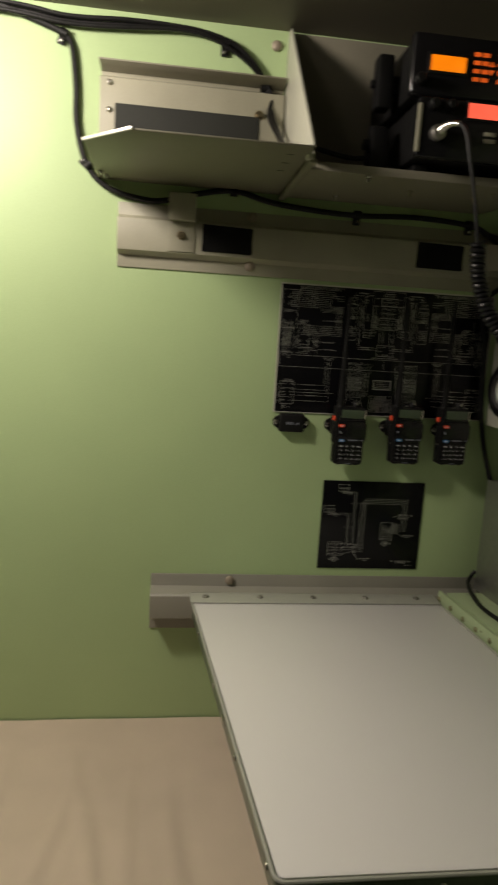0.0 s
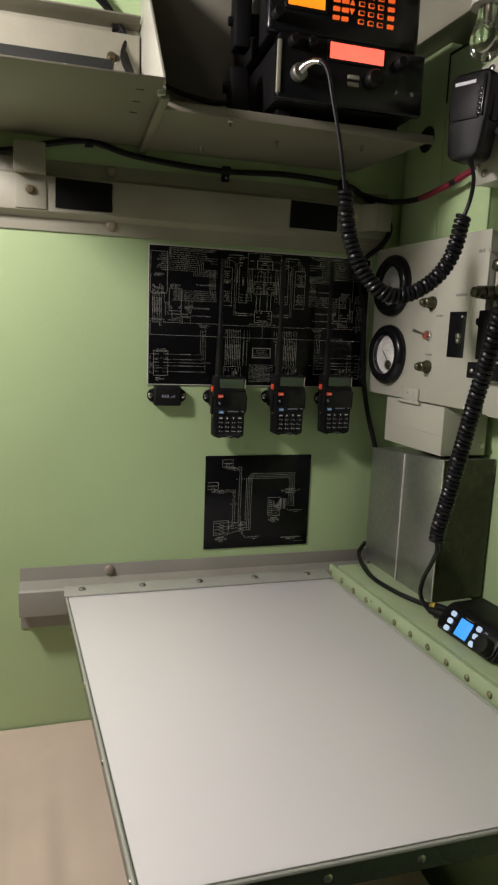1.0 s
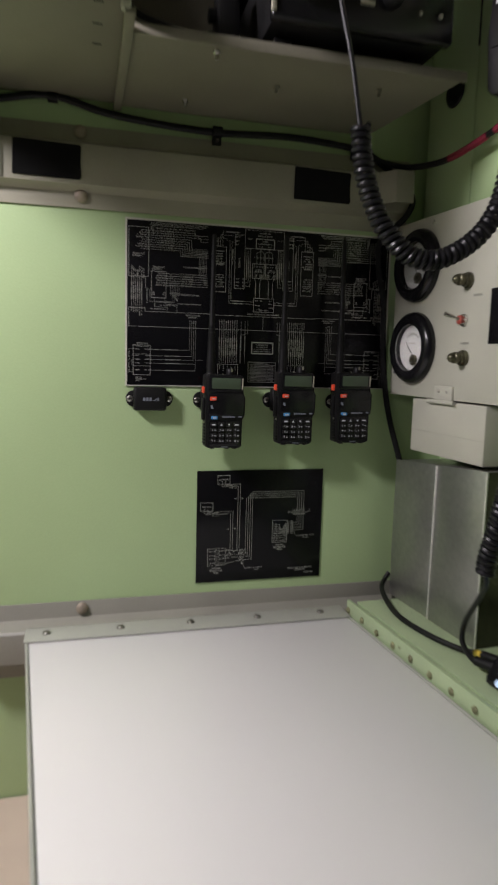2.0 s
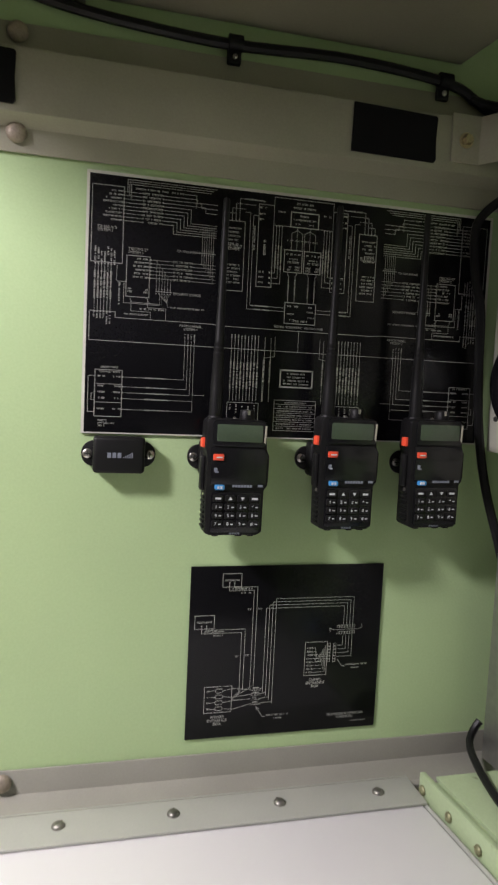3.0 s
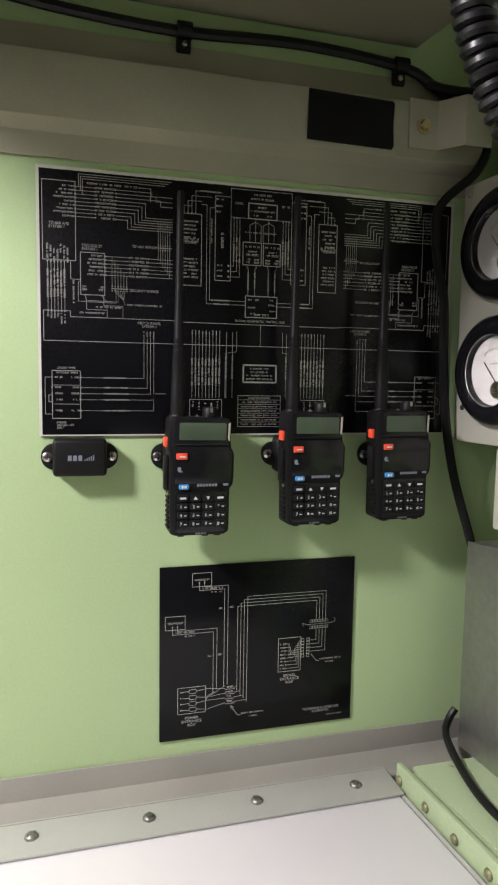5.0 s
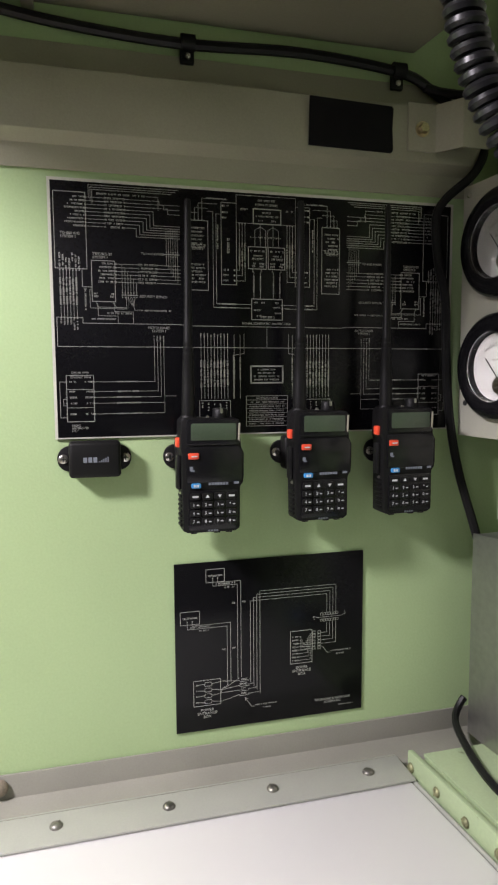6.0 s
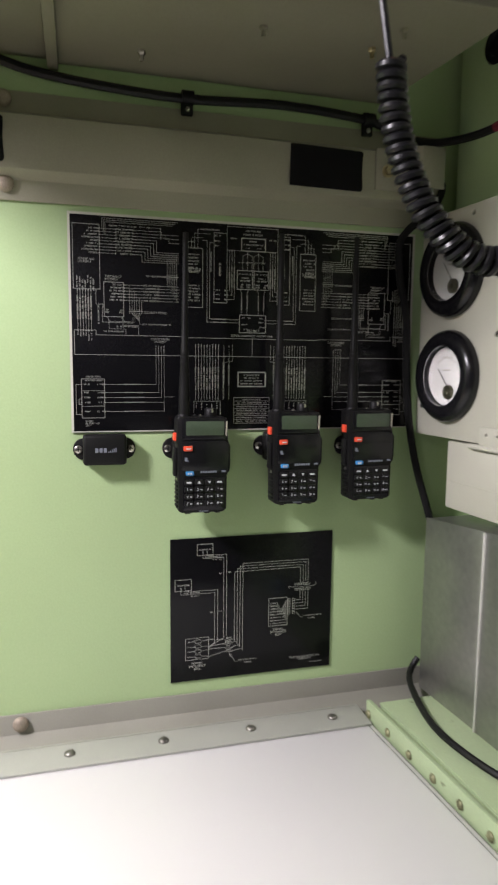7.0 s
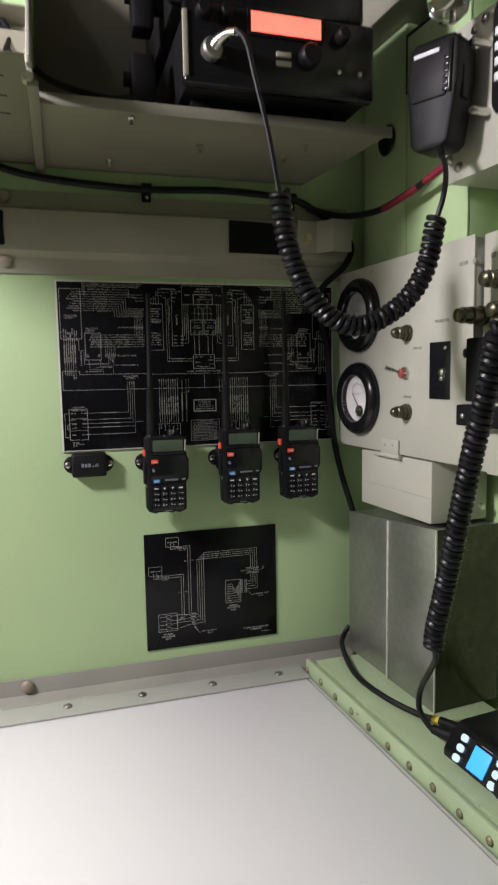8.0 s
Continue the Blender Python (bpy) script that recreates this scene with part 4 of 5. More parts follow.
def glass_lamp():
    """A bare unlit glass bulb in a ribbed collar under the ceiling duct."""
    x, y, z = 0.668, 0.882, 1.620
    t = thing("bulb_lamp", (x, y, z - 0.05), "unlit clear glass bulb in a ribbed off-white holder", "lamp")
    ribs = []
    prof = [(0.0215, 0.033), (0.0225, 0.031), (0.0225, 0.006), (0.0238, 0.004), (0.0238, 0.0), (0.013, -0.001)]
    part("holder", lathe(prof, 40, Matrix.Translation((x, y, z))), CERAMIC, t)
    part("stem", lathe([(0.009, 0.032), (0.009, TOP - z - 0.012), (0.022, TOP - z - 0.010), (0.022, TOP - z - 0.001)], 20, Matrix.Translation((x, y, z))), CERAMIC, t, "plain drop stem")
    for i in range(28):
        a = 2 * math.pi * i / 28
        ribs.append(lathe([(0.0013, 0.007), (0.0013, 0.030)], 6, Matrix.Translation((x + 0.0223 * math.cos(a), y + 0.0223 * math.sin(a), z))))
    part("rib", join(*ribs), CERAMIC, t)
    skin = [(0.014, -0.0015), (0.0145, -0.012), (0.018, -0.024), (0.0215, -0.036), (0.0215, -0.045), (0.018, -0.056), (0.010, -0.063), (0.001, -0.0655)]
    inner = lathe([(r - 0.0006 if r > 0.002 else r, h + (0.0006 if h < -0.05 else -0.0004)) for r, h in skin], 32, Matrix.Translation((x, y, z)))
    bmesh.ops.reverse_faces(inner, faces=inner.faces[:])
    part("bulb", join(lathe(skin, 32, Matrix.Translation((x, y, z))), inner), CLEAR, t, "clear glass envelope")
    part("filament_stem", join(lathe([(0.004, -0.001), (0.003, -0.025), (0.001, -0.030)], 12, Matrix.Translation((x, y, z))), sweep(curve_points([(x - 0.008, y, z - 0.036), (x - 0.003, y, z - 0.029), (x, y, z - 0.034), (x + 0.003, y, z - 0.029), (x + 0.008, y, z - 0.036)], 0.002), 0.0006, 5)), STEEL, t)


glass_lamp()


# ---- boxes under the panel ----
def boxes():
    t = thing("junction_box", (0.745, 1.05, 1.0135), "light grey painted junction box under the power panel", "box")
    part("casing", box(0.6990, 0.7865, 0.969, 1.134, 1.0135, 1.0925, 0.0022), CREAM, t)
    part("seam", box(0.6984, 0.6992, 0.971, 1.132, 1.046, 1.0466), SEAM, t)
    part("screw", lathe([(0.005, 0), (0.0045, 0.003), (0.001, 0.0045)], 12, aim((0.7770, 0.969, 1.030), (0, -1, 0))), STEEL, t)
    b = thing("aluminium_cover", (0.745, 1.06, 0.7736), "dull scuffed aluminium sheet box standing on the green ledge", "box")
    lo, far, near = 0.7740, 0.9935, 1.0105

    def rise(y):
        return near + (far - near) * (y - 0.953) / 0.212
    part("front_sheet", extrude([(1.055, lo), (1.165, lo), (1.165, rise(1.165)), (1.055, rise(1.055))], "x", 0.6965, 0.6985, 0.0004), ALU, b)
    part("front_sheet", extrude([(0.953, lo), (1.058, lo), (1.058, rise(1.058)), (0.953, rise(0.953))], "x", 0.6950, 0.6972, 0.0004), ALU, b)
    part("seam_edge", box(0.6930, 0.6965, 1.0560, 1.0582, lo, rise(1.058) - 0.001, 0.0004), BARE, b, "bright folded seam")
    # side turned from the lamp: its shade is in the dark brown colour
    part("side_sheet", box(0.6975, SIDE - 0.004, 0.953, 0.9552, lo, near - 0.001, 0.0004), ALU_SHADED, b, "aluminium side sheet with its shade in the colour")
    part("corner_edge", box(0.6940, 0.6955, 0.9520, 0.9536, lo, near - 0.001, 0.0002), BARE, b, "bright folded corner")
    lid = extrude([(0.956, rise(0.956) - 0.003), (1.165, rise(1.165) - 0.003), (1.165, rise(1.165) - 0.001), (0.956, rise(0.956) - 0.001)], "x", 0.6990, SIDE - 0.004, 0.0003)
    part("top_sheet", lid, ALU, b)
    swing(t)
    swing(b)


boxes()


def corner_bits():
    t = thing("sleeved_wires", (0.70, 1.10, 1.42), "black and red sleeved wires looping across the corner", "cable")
    line = curve_points([(0.641, 1.196, 1.448), (0.661, 1.190, 1.442), (0.683, 1.16, 1.431), (0.702, 1.10, 1.425), (0.715, 1.04, 1.433), (0.722, 0.985, 1.444), (0.726, 0.960, 1.450)])
    part("jacket", sweep(line, 0.0045), RUBBER, t)
    for a, b in ((0.50, 0.56), (0.575, 0.63), (0.645, 0.76), (0.81, 0.96)):
        n = len(line)
        part("red_sleeve", sweep(line[int(a * n):int(b * n) + 1], 0.0048), RED_WIRE, t, "dark red sleeve")


corner_bits()


# ---- mobile radio on the ledge ----
def ledge_radio():
    wide, high, deep = 0.118, 0.040, 0.085
    m = Matrix.Translation((0.671, 0.813, 0.7738)) @ Matrix.Rotation(radians(-90 + 6), 4, "Z")
    t = thing("compact_mobile_radio", (0, 0, 0), "compact black mobile radio with a blue lit screen", "radio", m=m)
    # local: front towards -y, width along x, leaning back
    prof = [(0.000, 0.0), (0.020, 0.033), (0.030, 0.036), (deep, 0.036), (deep, 0.0)]
    body = extrude([(p[0], p[1] + 0.003) for p in prof], "x", -wide / 2, wide / 2, 0.004)
    b = part("body", body, BLACK, t, local=True)
    for s in (-0.045, 0.035):
        part("foot", box(s, s + 0.012, 0.02, 0.07, 0.0, 0.005, 0.001), RUBBER, t, local=True)
    tilt = Matrix.Translation((0, 0.0095, 0.0200)) @ Matrix.Rotation(math.atan2(0.020, 0.033) * -1, 4, "X") @ FACE_OUT
    plate = extrude(rounded(wide - 0.006, high - 0.006, 0.008), "z", 0.0, 0.003, 0.001)
    plate.transform(tilt)
    f = part("faceplate", plate, GLOSS, t, local=True)

    def on_face(name, bm, mat, label=""):
        bm.transform(tilt)
        return part(name, bm, mat, f, label, local=True)
    on_face("screen", box(-0.0185, 0.0055, -0.0135, 0.0125, 0.0028, 0.0040, 0.0004), BLUE_GLOW, "glowing blue screen")
    for i in range(3):
        on_face("key", extrude(rounded(0.0095, 0.0078, 0.003, 4, -0.0345, 0.0115 - 0.0115 * i), "z", 0.0028, 0.0052, 0.0006), KEY_WHITE, "pale backlit key")
        on_face("key", extrude(rounded(0.0090, 0.0080, 0.003, 4, 0.0180, 0.0115 - 0.0115 * i), "z", 0.0028, 0.0052, 0.0006), KEY_WHITE, "pale backlit key")
    dial = lathe([(0.0125, 0), (0.0125, 0.010), (0.0115, 0.013), (0.006, 0.0135)], 28, Matrix.Translation((0.041, -0.004, 0.003)))
    on_face("knob", dial, BLACK, "black volume knob")
    on_face("caption", box(-0.012, 0.004, 0.0150, 0.0158, 0.0029, 0.0033), LEGEND_DIM)
    on_face("caption", box(0.028, 0.034, 0.0110, 0.0130, 0.0029, 0.0033), LEGEND_DIM)
    return t


ledge_radio()


def ledge_mic_cord():
    t = thing("coiled_microphone_cord", (0.64, 0.85, 0.79), "long black coiled cord hanging down to the ledge radio", "cable")
    line = curve_points([(0.650, 0.730, 1.300), (0.640, 0.733, 1.245), (0.628, 0.739, 1.240), (0.628, 0.755, 1.188), (0.628, 0.773, 1.132), (0.628, 0.793, 1.064), (0.627, 0.814, 0.986), (0.625, 0.825, 0.944), (0.624, 0.826, 0.926)], 0.004)
    part("coil", coil(line, 0.0079, 0.0031, 0.0064, 16, 7), CORD, t, "glossy black coil")
    line2 = curve_points([(0.662, 0.752, 1.402), (0.660, 0.738, 1.34), (0.650, 0.730, 1.298)])
    part("lead", sweep(line2, 0.0028), RUBBER, t)
    part("lead", sweep(curve_points([(0.624, 0.826, 0.928), (0.636, 0.840, 0.908), (0.650, 0.870, 0.880), (0.664, 0.914, 0.832), (0.668, 0.922, 0.802), (0.674, 0.905, 0.786), (0.680, 0.892, 0.786)]), 0.0034), RUBBER, t)
    part("plug", sweep(curve_points([(0.675, 0.904, 0.7865), (0.682, 0.890, 0.7870), (0.689, 0.877, 0.7880)], 0.003), lambda u: 0.0055 + 0.0025 * u, 12), BLACK, t, "moulded black plug")


ledge_mic_cord()


def ledge_cable():
    t = thing("ledge_cable", (0.66, 1.0, 0.7745), "black cable lying on the green ledge with a yellow plug sleeve", "cable")
    part("jacket", sweep(curve_points([(0.702, 1.189, 0.800), (0.694, 1.188, 0.790), (0.681, 1.172, 0.781), (0.665, 1.117, 0.778), (0.657, 1.059, 0.778), (0.667, 0.997, 0.778), (0.684, 0.949, 0.779), (0.693, 0.924, 0.784)]), 0.0040), RUBBER, t)
    part("sleeve", sweep(curve_points([(0.6915, 0.928, 0.7833), (0.6945, 0.918, 0.785)], 0.003), 0.0048, 12), YELLOW, t, "yellow plug sleeve")
    part("plug", sweep(curve_points([(0.6945, 0.918, 0.785), (0.703, 0.896, 0.787)], 0.003), 0.0058, 12), BLACK, t)


ledge_cable()

# ---- schematic plates on the wall ----
class Ink:
    """Thin engraved lines on a plate, in millimetres from its upper left corner."""

    def __init__(self, left, top, face):
        self.left, self.top, self.face, self.verts, self.faces = left, top, face, [], []

    def at(self, u, v):
        return (self.left + u / 1000, self.face - 0.0003, self.top - v / 1000)

    def quad(self, *uv):
        n = len(self.verts)
        self.verts += [self.at(u, v) for u, v in uv]
        self.faces.append((n, n + 1, n + 2, n + 3))

    def bar(self, u, v, w, h):
        self.quad((u, v), (u, v + h), (u + w, v + h), (u + w, v))

    def line(self, u0, v0, u1, v1, w=0.42):
        d = math.hypot(u1 - u0, v1 - v0) or 1
        nx, ny = -(v1 - v0) / d * w / 2, (u1 - u0) / d * w / 2
        ex, ey = (u1 - u0) / d * w / 2, (v1 - v0) / d * w / 2
        self.quad((u0 - ex + nx, v0 - ey + ny), (u1 + ex + nx, v1 + ey + ny), (u1 + ex - nx, v1 + ey - ny), (u0 - ex - nx, v0 - ey - ny))

    def path(self, *uv, w=0.42):
        for a, b in zip(uv, uv[1:]):
            self.line(*a, *b, w=w)

    def outline(self, u0, v0, u1, v1, w=0.55):
        self.path((u0, v0), (u1, v0), (u1, v1), (u0, v1), (u0, v0), w=w)

    def word(self, u, v, length, h=1.5, seed=0):
        """Unreadable small print: a run of short bars."""
        rnd, x = random.Random(int(u * 31 + v * 57) + seed), u
        while x < u + length:
            w = rnd.uniform(0.7, 1.15)
            if rnd.random() > 0.16:
                self.bar(x, v - h / 2, w, h * rnd.uniform(0.32, 0.55))
                self.bar(x + rnd.uniform(0, 0.3), v + h * 0.12, w * rnd.uniform(0.4, 0.9), h * 0.36)
            x += w + 0.38

    def tall_word(self, u, v, length, h=1.5):
        rnd, y = random.Random(int(u * 17 + v * 23)), v
        while y < v + length:
            w = rnd.uniform(0.7, 1.15)
            if rnd.random() > 0.16:
                self.bar(u - h / 2, y, h * rnd.uniform(0.35, 0.6), w)
                self.bar(u + h * 0.1, y, h * 0.4, w * rnd.uniform(0.4, 0.9))
            y += w + 0.38

    def dot(self, u, v, r=0.7):
        self.bar(u - r, v - r, 2 * r, 2 * r)

    def mesh(self, name):
        me = bpy.data.meshes.new(name)
        me.from_pydata(self.verts, [], self.faces)
        me.materials.append(PRINT)
        return me


def caption(ink, text, u, v, size, parent, align="CENTER", name="lettering"):
    bm = letters(text, size / 1000, align)
    bm.transform(Matrix.Translation(ink.at(u, v)) @ ON_WALL)
    return part(name, bm, PRINT, parent, smooth=0)


def half_schematic(k, flip, rnd):
    """One radio system's half of the signal drawing; the second half mirrors the first."""
    def X(u):
        return 408 - u if flip else u

    def line(u0, v0, u1, v1, w=0.42):
        k.line(X(u0), v0, X(u1), v1, w)

    def path(*uv, w=0.42):
        for a, b in zip(uv, uv[1:]):
            line(*a, *b, w=w)

    def frame_(u0, v0, u1, v1, w=0.55):
        k.outline(X(u0), v0, X(u1), v1, w)

    def word(u, v, n, h=1.5):
        k.word(X(u + n) if flip else u, v, n, h)

    frame_(5, 12, 33, 80)
    for i in range(9):
        v = 16 + 3.2 * i
        k.dot(X(33), v, 0.6)
        word(22 - (i % 4) * 2.5, v, 9.5 + (i % 4) * 2.5, 1.5)
        if i < 3:
            path((33, v), (36 + 1.6 * i, v), (36 + 1.6 * i, 5 + 2 * i), (118 - 3 * i, 5 + 2 * i))
        turn = 104 - 3.2 * i
        path((33, v), (50, v), w=0.36)
        word(50, v, 18, 1.7)
        if i > 2:
            path((68, v), (turn, v), (turn, 36 + 2.2 * (i - 2)), (119, 36 + 2.2 * (i - 2)), w=0.42)
        else:
            path((68, v), (100 + 4 * i, v), (100 + 4 * i, v + 3 + i), (119, v + 3 + i))
    word(43, 12.4, 44, 1.6)
    path((88, 12.4), (99, 12.4), (99, 24))
    for i in range(7):
        u = 9 + 2.85 * i
        k.tall_word(X(u), 66 + (i * 5 % 4) * 1.6, 13 - (i * 5 % 4) * 1.6)
        k.dot(X(u), 81.3, 0.6)
        if i < 6:
            line(u, 81, u, 124, 0.36)
            for j in range(3):
                k.tall_word(X(u), 88 + 8.5 * j, 7.2, 1.7)
            k.dot(X(u), 124.6, 0.6)
            k.tall_word(X(u), 126, 4 + 5 * (i > 3), 1.3)
    path((28.5, 81), (28.5, 96), (37, 96))
    frame_(37, 72, 58, 109)
    for i in range(6):
        v = 74.5 + 3.3 * i
        word(45 - (i % 3), v, 12 + (i % 3), 1.6)
        k.dot(X(59), v, 0.6)
        line(59, v, 79, v, 0.36)
        word(79.5, v, 17, 1.7)
        line(97, v, 119, v, 0.36)
        u = 64.5 + 2.6 * i
        path((u, v + 0.5), (u, 103), w=0.32)
        k.dot(X(u), 100.5, 0.5)
        k.dot(X(u), 104.6, 0.5)
        line(106 + 2.1 * i, 40, 106 + 2.1 * i, 74.5 + 3.3 * i, 0.3)
        k.dot(X(106 + 2.1 * i), 62, 0.5)
        k.dot(X(106 + 2.1 * i), 66, 0.5)
    line(64, 102.6, 78.5, 102.6, 0.7)
    line(104, 64, 118.5, 64, 0.7)
    for i in range(5):
        path((67 + 2.2 * i, 105), (74.8, 113), w=0.32)
    path((74.8, 113), (75.5, 116.5), (77, 116.5), w=0.32)
    word(78, 116.6, 32, 1.5)
    for u in (40.5, 55):
        word(u - 2, 102, 3.6, 1.6)
        word(u - 2, 104.5, 3.6, 1.6)
        path((u, 109), (u + 1.5 if u < 50 else u + 4, 114), (70, 114.5), (70, 105), w=0.36)
    path((42, 113), (42, 122), (60, 122), (60, 129), w=0.36)
    path((57, 110), (57, 118), (74, 118), (74, 129), w=0.36)
    word(36, 125, 22, 1.5)
    word(50, 119.6, 22, 1.5)
    path((37, 98), (35, 98), (35, 115), (68, 115.5), (68, 104), w=0.36)
    k.tall_word(X(31), 97, 20, 1.5)
    # patch panel outline
    path((204, 130), (126, 130), (118, 129), (28, 129), (28, 124), (5, 124), (5, 150.5), (204, 150.5), w=0.5)
    # order wire box below
    frame_(11.5, 177, 36, 220)
    path((11.5, 183), (5.5, 183), (5.5, 216), (11.5, 216))
    path((11.5, 199), (8.5, 199), (8.5, 205), (11.5, 205))
    line(11.5, 190, 36, 190, 0.36)
    line(11.5, 207, 36, 207, 0.36)
    for i, v in enumerate((183, 192, 197.5, 203, 213)):
        k.dot(X(36.6), v, 0.6)
        k.dot(X(11.4), v, 0.6)
        word(14, v, 6, 1.5)
        word(28, v, 7, 1.5)
        u = 93 + 3 * i
        if i < 4:
            path((37, v), (u, v), (u, 146), w=0.36)
            k.tall_word(X(u), 140, 5, 1.2)
        else:
            path((37, v), (102, v), (102, 197), (113, 197), w=0.36)
        word(57, v, 22, 1.3)
    word(15, 178.8, 18, 1.5)
    # second column box
    frame_(127, 31, 146, 96)
    for i in range(6):
        word(129, 38 + 3.6 * i, 14 - (i * 3 % 5), 1.6)
        word(129, 72 + 3.3 * i, 12 + (i * 2 % 4), 1.6)
    word(129, 54, 15, 2.0)
    word(129, 57.2, 12, 2.0)
    for i in range(4):
        u = 128.5 + 3.6 * i
        k.dot(X(u + 1.2), 30, 0.5)
        path((u + 1.2, 30), (u + 1.2, 22 - 4.6 * i + 2), (u + 8 + 6 * i, 22 - 4.6 * i + 2), w=0.36)
    path((146, 22), (151, 22), (151, 112), (189, 112), w=0.4)
    path((158, 24), (154, 24), (154, 108.5), (189, 108.5), w=0.4)
    word(156, 108.5, 17, 1.4)
    word(156, 112, 17, 1.4)
    word(145, 10, 19, 1.4)
    k.tall_word(X(155.6), 34, 22, 1.4)
    # converter box
    frame_(159, 13, 174, 90)
    for v in (16, 22, 27, 76, 81, 86):
        word(161, v, 5, 1.5)
        k.dot(X(172 if v > 50 else 160.5), v, 0.8)
    for i in range(3):
        u = 177 + 2.8 * i
        path((u, 31), (u, 36 + 0.8 * i), (u, 76 + 5 * i), (174, 76 + 5 * i), w=0.4)
        k.tall_word(X(u), 50, 22, 1.5)
        k.dot(X(u), 31.6, 0.7)
    k.tall_word(X(166), 46, 14, 2.4)
    # lower bundle to the patch cords
    for i in range(9):
        u = 138 + 3.3 * i
        line(u, 138, u, 200, 0.36)
        k.tall_word(X(u), 137, 3, 1.1)
        for j in range(3):
            k.tall_word(X(u), 163 + 9 * j, 7.5, 1.7)
    path((136, 218), (136, 202), (167, 202), (167, 218), w=0.4)
    for i in range(5):
        k.tall_word(X(139 + 6 * i), 204, 8, 1.4)
    for u in (171, 177):
        line(u, 138, u, 200, 0.36)
        k.tall_word(X(u), 160, 22, 1.5)
    path((181, 137), (181, 156), (170, 158), (170, 200), w=0.36)


